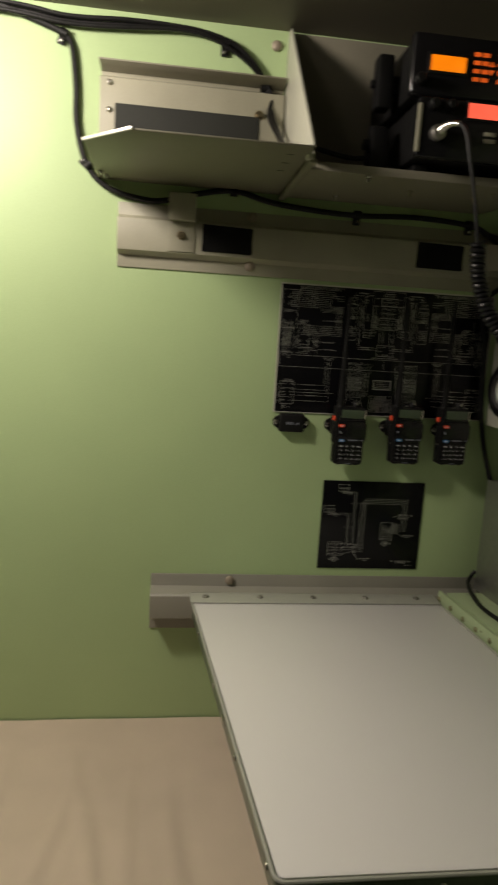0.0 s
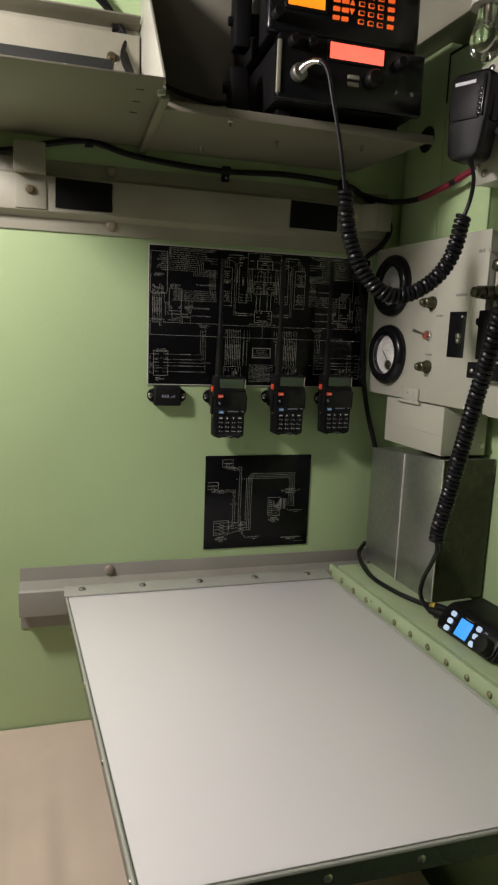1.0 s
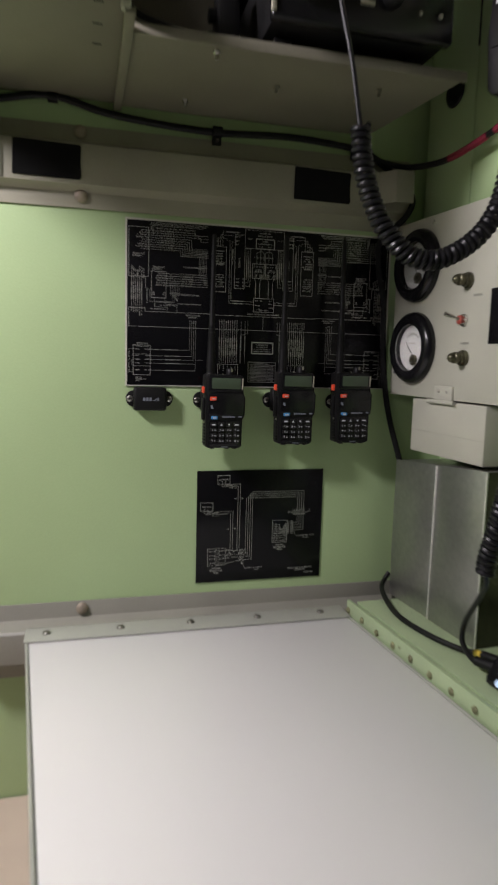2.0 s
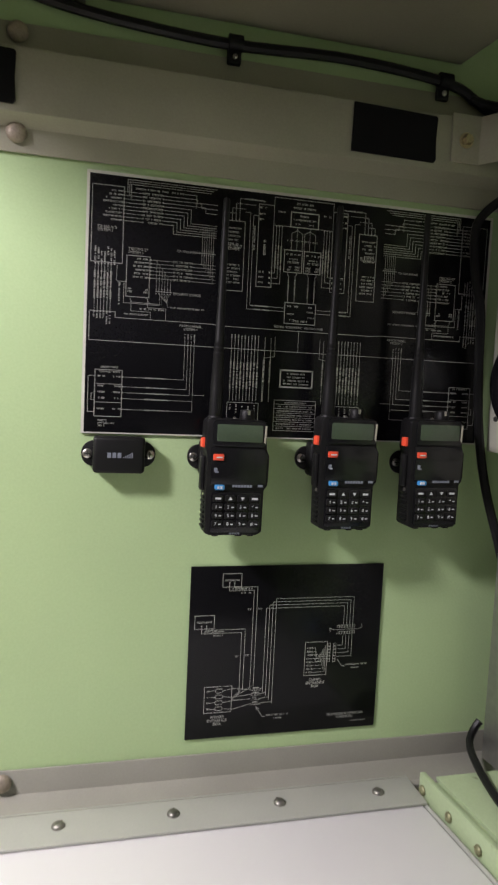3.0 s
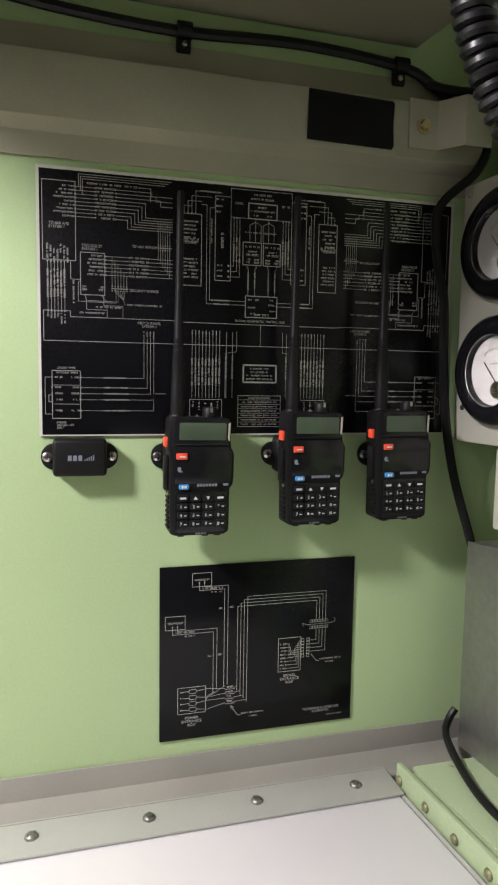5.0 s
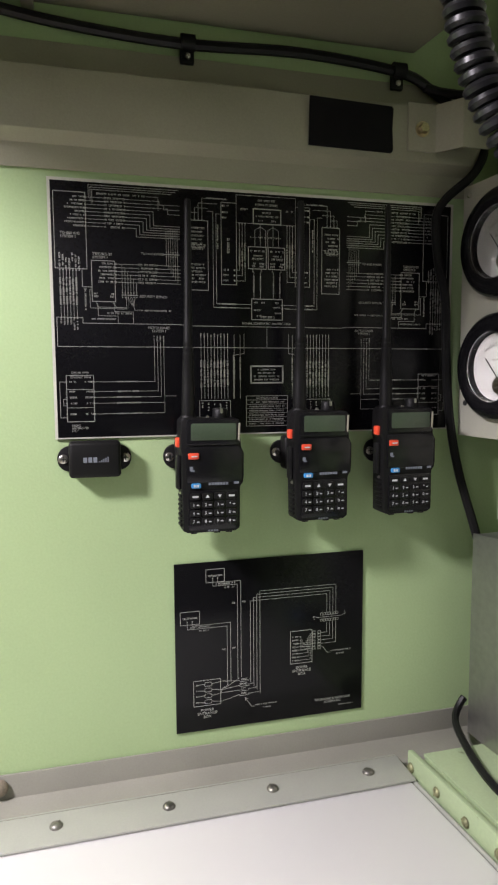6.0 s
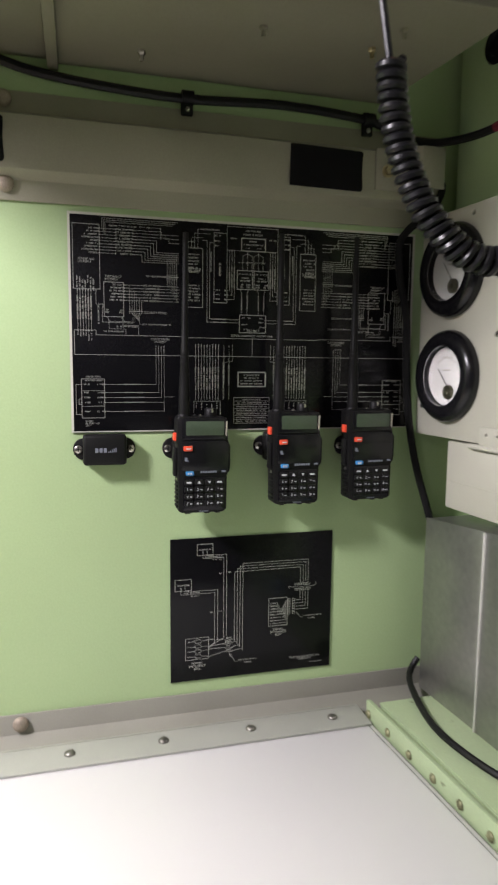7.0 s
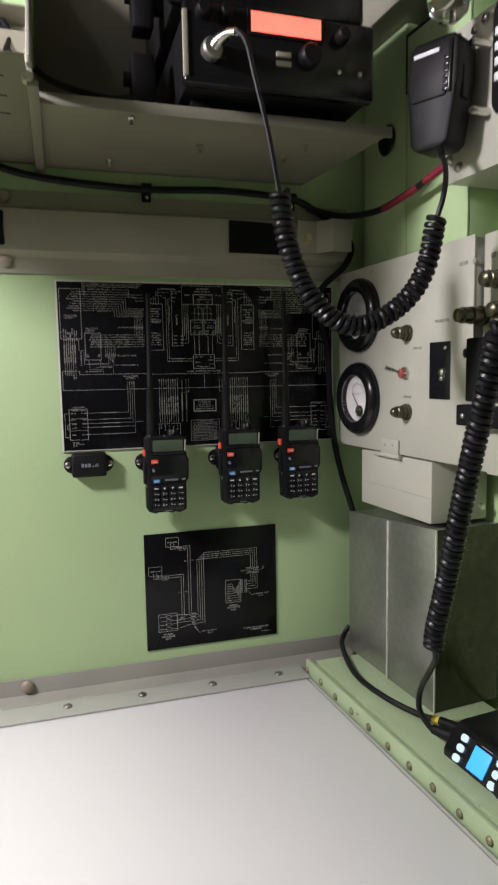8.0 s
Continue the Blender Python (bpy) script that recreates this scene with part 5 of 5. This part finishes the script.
def signal_board():
    left, top, w, h = 0.272, 1.3375, 0.409, 0.236
    t = thing("signal_schematic_plate", (left + w / 2, WALL, top - h), "black metal signal schematic plate with white engraved lines and pale border", "sign plate")
    y = WALL - 0.0022
    part("plate", box(left, left + w, y, WALL - 0.0002, top - h, top, 0.0006), BOARD, t)
    b = 0.0026
    edge = material("bare_plate_edge", (0.66, 0.66, 0.58), 0.4, metal=0.2, var=0.08)
    part("border", join(box(left, left + w, y - 0.0003, y + 0.0002, top - b, top), box(left, left + w, y - 0.0003, y + 0.0002, top - h, top - h + 0.0012), box(left, left + b, y - 0.0003, y + 0.0002, top - h + 0.0012, top - b), box(left + w - b, left + w, y - 0.0003, y + 0.0002, top - h + 0.0012, top - b)), edge, t, "thin pale border", smooth=0)
    k = Ink(left, top, y)
    rnd = random.Random(4)
    half_schematic(k, False, rnd)
    half_schematic(k, True, rnd)
    # entrance box in the middle
    k.path((174, 31), (174, 5), (234, 5), (234, 31))
    k.line(174, 31, 191, 31)
    k.line(219, 31, 234, 31)
    k.outline(191, 17, 219, 31, 1.0)
    k.word(196, 9, 17, 1.8)
    k.word(193, 13, 22, 1.8)
    k.word(200, 20.5, 9, 1.6)
    k.word(193.5, 24, 23, 1.6)
    k.word(178, 18, 7, 1.7)
    k.word(224, 18, 7, 1.7)
    for c in (198, 211):
        k.word(c - 2, 28, 4, 1.4)
        k.line(c, 31, c, 34)
        for d in (-5.5, 0, 5.5):
            k.path((c, 34), (c + d, 37), (c + d, 53))
    k.word(188, 44, 16, 1.3)
    k.word(206, 44, 16, 1.3)
    for u0, u1 in ((186, 204), (206, 223)):
        k.outline(u0, 53, u1, 74, 0.7)
        for d in range(4):
            k.word(u0 + 2 + 4 * d, 57, 2.2, 1.6)
        k.word(u0 + 5, 61.5, 8, 1.4)
        k.word(u0 + 3.5, 64.5, 11, 2.0)
        for s in (2, 11):
            k.word(u0 + s, 69, 4.5, 1.7)
            k.word(u0 + s, 71.6, 4.5, 1.7)
            u = u0 + s + 2.2
            k.path((u, 74), (u, 76.5), (u + (1.2 if s < 5 else -1.2), 77.5), (u + (1.2 if s < 5 else -1.2), 103))
            k.tall_word(u + (1.2 if s < 5 else -1.2), 81, 16, 1.3)
    k.outline(189, 103, 220.5, 123, 0.7)
    for d in range(4):
        k.word(191.5 + 7.2 * d, 106.5, 3.8, 1.6)
        k.word(191.5 + (0 if d % 2 else 20), 111 + 2.8 * d, 7, 1.5)
    k.word(198, 120.5, 14, 2.0)
    k.line(204.5, 130, 204.5, 150.5)
    # white legend frame and the patch cord list
    k.outline(188, 168.5, 221, 185, 1.5)
    for i in range(4):
        k.word(195 - 4 * (i > 1), 172 + 3.3 * i, 18 + 8 * (i > 1), 1.5)
    k.outline(183, 198, 226, 228, 0.45)
    for i in range(6):
        k.line(183, 202 + 4.3 * i, 226, 202 + 4.3 * i, 0.36)
        k.word(186, 204.3 + 4.3 * i, 36, 1.3)
    ob = tagged(new("linework", k.mesh("linework")), kind="stuff")
    ob.parent = t
    ob.matrix_parent_inverse = Matrix.Translation(-origin(t))
    for text, u, v, s, a in (("TD-660 A/G\nSYSTEM 1", 10, 50, 3.4, "LEFT"), ("TSEC/KG-27\nSYSTEM 1", 38, 67.6, 3.4, "LEFT"), ("TD-1065 BYPASS", 104, 64.2, 3.0, "RIGHT"), ("SECURITY BYPASS", 80, 103.6, 3.3, "LEFT"), ("PATCH PANEL\nSYSTEM 1", 98, 134, 3.3, "CENTER"), ("ORDER WIRE", 24, 174.6, 2.7, "CENTER"), ("SIGNAL SCHEMATIC  AN/TRC-145B", 204, 126.8, 3.2, "CENTER"), ("RADIO\nAN/GRC-103\nSYS 1", 15, 226.2, 2.7, "LEFT"), ("TD-1065 BYPASS", 306, 65.2, 3.0, "LEFT"), ("SECURITY BYPASS", 328, 104, 3.2, "RIGHT"), ("PATCH PANEL\nSYSTEM 2", 309, 134, 3.3, "CENTER"), ("TSEC/KG-27\nSYSTEM 2", 352, 67.6, 3.4, "LEFT"), ("LOOSE PATCH CABLES", 204.5, 200.2, 2.2, "CENTER")):
        caption(k, text, u, v, s, t, a)
    part("screw", lathe([(0.0042, 0), (0.0040, 0.0014), (0.0026, 0.0022), (0.0006, 0.0025)], 16, aim((left + 0.400, y - 0.0002, top - 0.1045), (0, -1, 0))), STEEL, t, "bright screw")


signal_board()


def intercom_board():
    left, top, w, h = 0.380, 0.9735, 0.2035, 0.1768
    t = thing("intercom_schematic_plate", (left + w / 2, WALL, top - h), "black metal telephone and intercom schematic plate with white engraved lines", "sign plate")
    y = WALL - 0.0020
    part("plate", box(left, left + w, y, WALL - 0.0002, top - h, top, 0.0005), BOARD, t)
    k = Ink(left, top, y)
    k.outline(32, 7.5, 51, 21, 0.5)
    k.outline(5.5, 49.5, 25, 63, 0.5)
    for u0, v0, u1, down in ((39, 17, 68, 24), (12.5, 60, 57, 66)):
        for d in (0, 5):
            k.dot(u0 + d, v0, 0.6)
            k.line(u0 + d, v0, u0 + d, v0 + 8 - d * 0.7)
        k.path((u0, v0 + 8), (u1 - 3.6, v0 + 8), (u1 - 3.6, 126 if u0 > 20 else 131))
        k.path((u0 + 5, v0 + 4.5), (u1, v0 + 4.5), (u1, 124 if u0 > 20 else 128))
        k.word(u0 + 3, v0 + 6.3, 20, 1.5)
        k.word(u0 + 12, v0 + 10.4, 10, 1.4)
    for i in range(4):
        a, v = 78 + 3.4 * i, 44 - 3.2 * i
        k.path((a, 131 + 4.5 * i), (a, v), (162 + 3.4 * i, v), (162 + 3.4 * i, 64))
        k.path((75, 128 + 5 * i), (a, 128 + 5 * i - 1))
    k.outline(18, 123, 46, 150, 0.5)
    for i in range(4):
        v = 127.5 + 6.2 * i
        k.word(20.5, v, 2.4, 1.6)
        k.path((23, v), (30, v + (0.8 if i % 2 else -0.8)))
        k.path((30, v - 2), (36, v - 2), (37, v), (36, v + 2), (30, v + 2), (29, v), (30, v - 2))
        k.path((37, v), (47, v - 1.5 + 3 * (i % 2)), (66, 128 + 5 * i))
        k.word(66.5, 127 + 5 * i, 7, 2.0)
        k.line(66, 129.3 + 5 * i, 76, 129.3 + 5 * i)
    k.path((54, 130), (48, 134), (46, 140))
    k.path((66, 125), (50, 134))
    k.outline(121.5, 81.5, 145.5, 117, 0.5)
    for i in range(8):
        k.word(123.5, 88 + 3.7 * i, 5.5, 1.7)
        k.path((130, 88 + 3.7 * i), (133 + 1.5 * i, 88 + 3.7 * i), (133 + 1.5 * i, 86 + 2.3 * (7 - i)), (146, 86 + 2.3 * (7 - i)), w=0.34)
    for u in (147.5, 153.5):
        for i in range(6):
            k.outline(u - 1.4, 83.5 + 3.4 * i, u + 1.4, 86.5 + 3.4 * i, 0.4)
    k.path((156, 86), (162, 86), (162, 75))
    k.path((156, 90), (165.4, 90), (165.4, 75))
    k.path((156, 94), (168.8, 94), (168.8, 75))
    k.path((156, 98), (172.2, 98), (172.2, 75))
    for i in range(7):
        k.outline(155 + 2.9 * i, 64.6, 157.4 + 2.9 * i, 67, 0.38)
        k.outline(155 + 2.9 * i, 71.3, 157.4 + 2.9 * i, 73.7, 0.38)
    k.path((148, 71), (147, 67.5), (152, 69.2), (178, 69.2), (183, 67.5), (182, 64))
    k.path((157, 101), (163, 108.5))
    k.path((163, 108.5), (166, 109))
    k.word(166.5, 107.4, 24, 1.5)
    k.word(173, 111, 9, 1.4)
    k.path((72, 147), (79, 157.5))
    k.path((72.5, 150.5), (72, 147), (75.2, 148.8))
    k.path((79, 157.5), (82, 157.8))
    k.word(83, 156.5, 23, 1.5)
    k.word(91, 160.2, 8, 1.4)
    k.word(176, 169, 17, 1.2)
    ob = tagged(new("linework", k.mesh("linework")), kind="stuff")
    ob.parent = t
    ob.matrix_parent_inverse = Matrix.Translation(-origin(t))
    for text, u, v, s, a in (("BLK", 60.6, 44.5, 2.3, "CENTER"), ("RED", 71.5, 44.0, 2.3, "CENTER"), ("BLK", 49.8, 92.5, 2.3, "CENTER"), ("RED", 60.3, 92.0, 2.3, "CENTER"), ("INTERCOM", 41.5, 14.4, 2.9, "CENTER"), ("TELEPHONE", 15.2, 56.4, 2.8, "CENTER"), ("POWER\nENTRANCE\nBOX", 32, 158.5, 4.0, "CENTER"), ("SIGNAL\nENTRANCE\nBOX", 134, 125.2, 4.0, "CENTER"), ("TELEPHONE & INTERCOM\nSCHEMATIC", 169, 162.4, 3.5, "CENTER")):
        caption(k, text, u, v, s, t, a)


intercom_board()


# ---- holders and handheld radios ----
def holder_mesh():
    pts = rounded(0.068, 0.024, 0.0115, 6)
    ears = extrude([(p[0], p[1]) for p in pts], "y", -0.0045, 0.0, 0.0012)
    body = box(-0.0235, 0.0235, -0.0180, -0.0005, -0.0168, 0.0168, 0.0035, 3)
    return join(ears, body)


def magnet_holder(x, z):
    t = thing("magnet_holder", (x, WALL - 0.0002, z), "small black plastic holder screwed to the green wall", "holder", "magnet holders")
    b = part("body", holder_mesh(), BLACK, t, local=True)
    me_head = lathe([(0.0045, 0), (0.0043, 0.0014), (0.003, 0.0022), (0.0005, 0.0024)], 14)
    for s in (-0.0285, 0.0285):
        h = me_head.copy()
        h.transform(aim((s, -0.0045, 0), (0, -1, 0)))
        part("screw", h, STEEL, t, "bright screw head", local=True)
        part("slot", join(box(s - 0.0026, s + 0.0026, -0.0071, -0.0066, -0.0004, 0.0004), box(s - 0.0004, s + 0.0004, -0.0071, -0.0066, -0.0026, 0.0026)), DARK, t, local=True)
    me_head.free()
    # plain raised mark where a maker's name stands
    part("mark", join(*[box(-0.0105 + 0.0045 * i, -0.0072 + 0.0045 * i, -0.0184, -0.0178, -0.0024, 0.0024) for i in range(3)], *[box(0.0035 + 0.0019 * i, 0.0046 + 0.0019 * i, -0.0184, -0.0178, -0.0024, -0.0014 + 0.001 * i) for i in range(5)]), LEGEND_DIM, b, "grey moulded mark", local=True)
    return t


first = magnet_holder(0.307, 1.083)
for x, z in ((0.4055, 1.082), (0.5135, 1.083), (0.6165, 1.081)):
    copy_thing(first, Matrix.Translation((x, WALL - 0.0002, z)))


def handheld_radio():
    """Built round its own base: front towards -y, foot at z = 0."""
    t = thing("handheld_radio", (0, 0, 0), "black handheld radio with a tall antenna, hung on its wall holder", "handheld radio", "handheld radios")
    out = [(-0.0265, 0.002), (-0.022, 0.0), (0.023, 0.0), (0.0275, 0.003), (0.0275, 0.042), (0.0305, 0.046), (0.0312, 0.052), (0.0312, 0.074), (0.0285, 0.079), (0.0265, 0.104), (0.0245, 0.106), (-0.0255, 0.107), (-0.0285, 0.104), (-0.0292, 0.079), (-0.0275, 0.074), (-0.0275, 0.042)]
    body = part("body", extrude(out, "y", -0.0245, -0.002, 0.0028), BLACK, t, local=True)
    part("battery", box(-0.025, 0.0255, -0.0035, 0.003, 0.001, 0.082, 0.002), BLACK, t, local=True)
    bez = part("display_bezel", extrude(rounded(0.0500, 0.0235, 0.003, 4, 0.0012, 0.0935), "y", -0.0262, -0.0235, 0.0008), GLOSS, t, local=True)
    part("display", extrude(rounded(0.0425, 0.0155, 0.0015, 3, 0.0016, 0.0940), "y", -0.0268, -0.0258, 0.0002), LCD, bez, "unlit green liquid crystal display", local=True)
    part("display_edge", extrude([(0.0245, 0.0865), (0.0262, 0.085), (0.0268, 0.102), (0.0250, 0.1015)], "y", -0.0268, -0.0250, 0.0003), GREY, bez, local=True)
    front = part("speaker_front", extrude([(-0.0235, 0.047), (0.0285, 0.047), (0.0290, 0.076), (0.0250, 0.0805), (-0.0245, 0.0805)], "y", -0.0262, -0.0240, 0.0010), GLOSS, t, local=True)
    part("call_button", box(-0.0222, -0.0122, -0.0278, -0.0255, 0.0690, 0.0748, 0.0010), RED, front, "red-orange button", local=True)
    part("caption", box(-0.0195, -0.0140, -0.0282, -0.0276, 0.0712, 0.0724), LEGEND, front, local=True)
    part("icon", join(box(-0.0208, -0.0178, -0.0264, -0.0258, 0.0588, 0.0622), box(-0.0200, -0.0165, -0.0264, -0.0258, 0.0578, 0.0590)), LEGEND_DIM, front, local=True)
    part("mode_button", extrude(rounded(0.0088, 0.0046, 0.0012, 3, -0.0148, 0.0445), "y", -0.0272, -0.0235, 0.0005), BLUE, front, "blue button", local=True)
    part("mode_caption", join(box(-0.0172, -0.0158, -0.0276, -0.0270, 0.0433, 0.0457), box(-0.0152, -0.0146, -0.0276, -0.0270, 0.0433, 0.0457), box(-0.0140, -0.0126, -0.0276, -0.0270, 0.0433, 0.0457)), LEGEND, front, local=True)
    part("maker_mark", join(*[box(-0.0030 + 0.0027 * i, -0.0010 + 0.0027 * i, -0.0262, -0.0256, 0.0447, 0.0470) for i in range(7)]), LEGEND_DIM, front, "plain grey mark", local=True)
    part("icon", box(0.0210, 0.0255, -0.0264, -0.0258, 0.0452, 0.0472), LEGEND_DIM, front, local=True)
    pad = part("keypad", extrude(rounded(0.0470, 0.0375, 0.003, 4, 0.0015, 0.0215), "y", -0.0258, -0.0235, 0.0008), GLOSS, t, local=True)
    key = mesh("key", extrude(rounded(0.0098, 0.0062, 0.0016, 3), "y", -0.0012, 0.0006, 0.0005), BLACK)
    legends = ("MENU", "up", "down", "EXIT", "1", "2", "3", "*", "4", "5", "6", "0", "7", "8", "9", "#")
    for i, s in enumerate(legends):
        c, r = i % 4, i // 4
        x, z = -0.0158 + 0.0114 * c, 0.0345 - 0.0078 * r
        share("key", key, pad, (x, -0.0258, z))
        y = -0.0271
        if s in ("up", "down"):
            q = 1 if s == "up" else -1
            bm = extrude([(x - 0.0018, z - q * 0.0013), (x + 0.0018, z - q * 0.0013), (x, z + q * 0.0017)], "y", y - 0.0002, y)
        elif len(s) > 1:
            bm = box(x - 0.0028, x + 0.0028, y - 0.0002, y, z - 0.0009, z + 0.0009)
        else:
            bm = letters(s, 0.0042)
            bm.transform(Matrix.Translation((x - 0.0016, y, z)) @ ON_WALL)
            bm = join(bm, box(x + 0.0012, x + 0.0036, y - 0.0001, y + 0.0001, z - 0.0006, z + 0.0002))
        part("legend", bm, LEGEND, pad, local=True, smooth=0)
    part("model_mark", join(*[box(-0.0035 + 0.0026 * i, -0.0016 + 0.0026 * i, -0.0252, -0.0243, 0.0012, 0.0030) for i in range(4)]), LEGEND_DIM, body, "plain grey mark", local=True)
    for s in (-0.016, 0.006, 0.0175):
        part("foot", box(s - 0.003, s + 0.003, -0.022, -0.012, -0.0015, 0.001, 0.0006), BLACK, body, local=True)
    part("push_to_talk_key", box(-0.0315, -0.0265, -0.019, -0.009, 0.040, 0.072, 0.0022), RUBBER, t, local=True)
    part("side_button", box(-0.0318, -0.0270, -0.0195, -0.011, 0.0795, 0.0885, 0.0012), RED, t, "red-orange side button", local=True)
    part("side_screw", lathe([(0.0018, 0), (0.0015, 0.0008)], 10, aim((-0.0275, -0.016, 0.037), (-1, -0.5, 0))), STEEL, t, local=True)
    for i in range(7):
        part("grip_rib", box(-0.0287, -0.0265, -0.021, -0.008, 0.006 + 0.0045 * i, 0.0085 + 0.0045 * i, 0.0006), BLACK, body, local=True)
    part("antenna_base", lathe([(0.0078, 0.100), (0.0080, 0.1065), (0.0070, 0.1085)], 18, Matrix.Translation((-0.0195, -0.0135, 0))), BLACK, t, local=True)
    part("antenna", lathe([(0.0062, 0.108), (0.0064, 0.114), (0.0060, 0.135), (0.0050, 0.163), (0.0052, 0.1635), (0.0052, 0.1655), (0.0046, 0.166), (0.0046, 0.168), (0.0049, 0.1685), (0.0048, 0.1705), (0.0042, 0.171), (0.0042, 0.173), (0.0045, 0.1735), (0.0043, 0.176), (0.0036, 0.215), (0.0031, 0.285), (0.0031, 0.300), (0.0022, 0.302)], 16, Matrix.Translation((-0.0195, -0.0135, 0))), RUBBER, t, "tapered black rubber antenna", local=True)
    part("volume_knob", lathe([(0.0068, 0.104), (0.0070, 0.107), (0.0066, 0.114), (0.0058, 0.1150), (0.0030, 0.1152)], 22, Matrix.Translation((0.0105, -0.0125, 0))), BLACK, t, "ribbed black knob", local=True)
    part("lamp_lens", lathe([(0.0022, 0.104), (0.0020, 0.1075), (0.001, 0.1085)], 12, Matrix.Translation((-0.0015, -0.0135, 0))), STEEL, t, "small clear lamp lens", local=True)
    # the knob's bright highlight, modelled as a small steel block
    part("knob_highlight", box(0.0092, 0.0118, -0.0197, -0.0165, 0.1105, 0.1150, 0.0006), STEEL, t, local=True)
    return t


walkie = handheld_radio()
BACK = WALL - 0.0205
walkie.matrix_basis = pose(0.4095, BACK, 1.0145, 0, 0.6, 1.5)
copy_thing(walkie, pose(0.5182, BACK, 1.0195, 0, 0.3, 2.0))
copy_thing(walkie, pose(0.6100, BACK, 1.0210, 0, -0.2, 2.0))
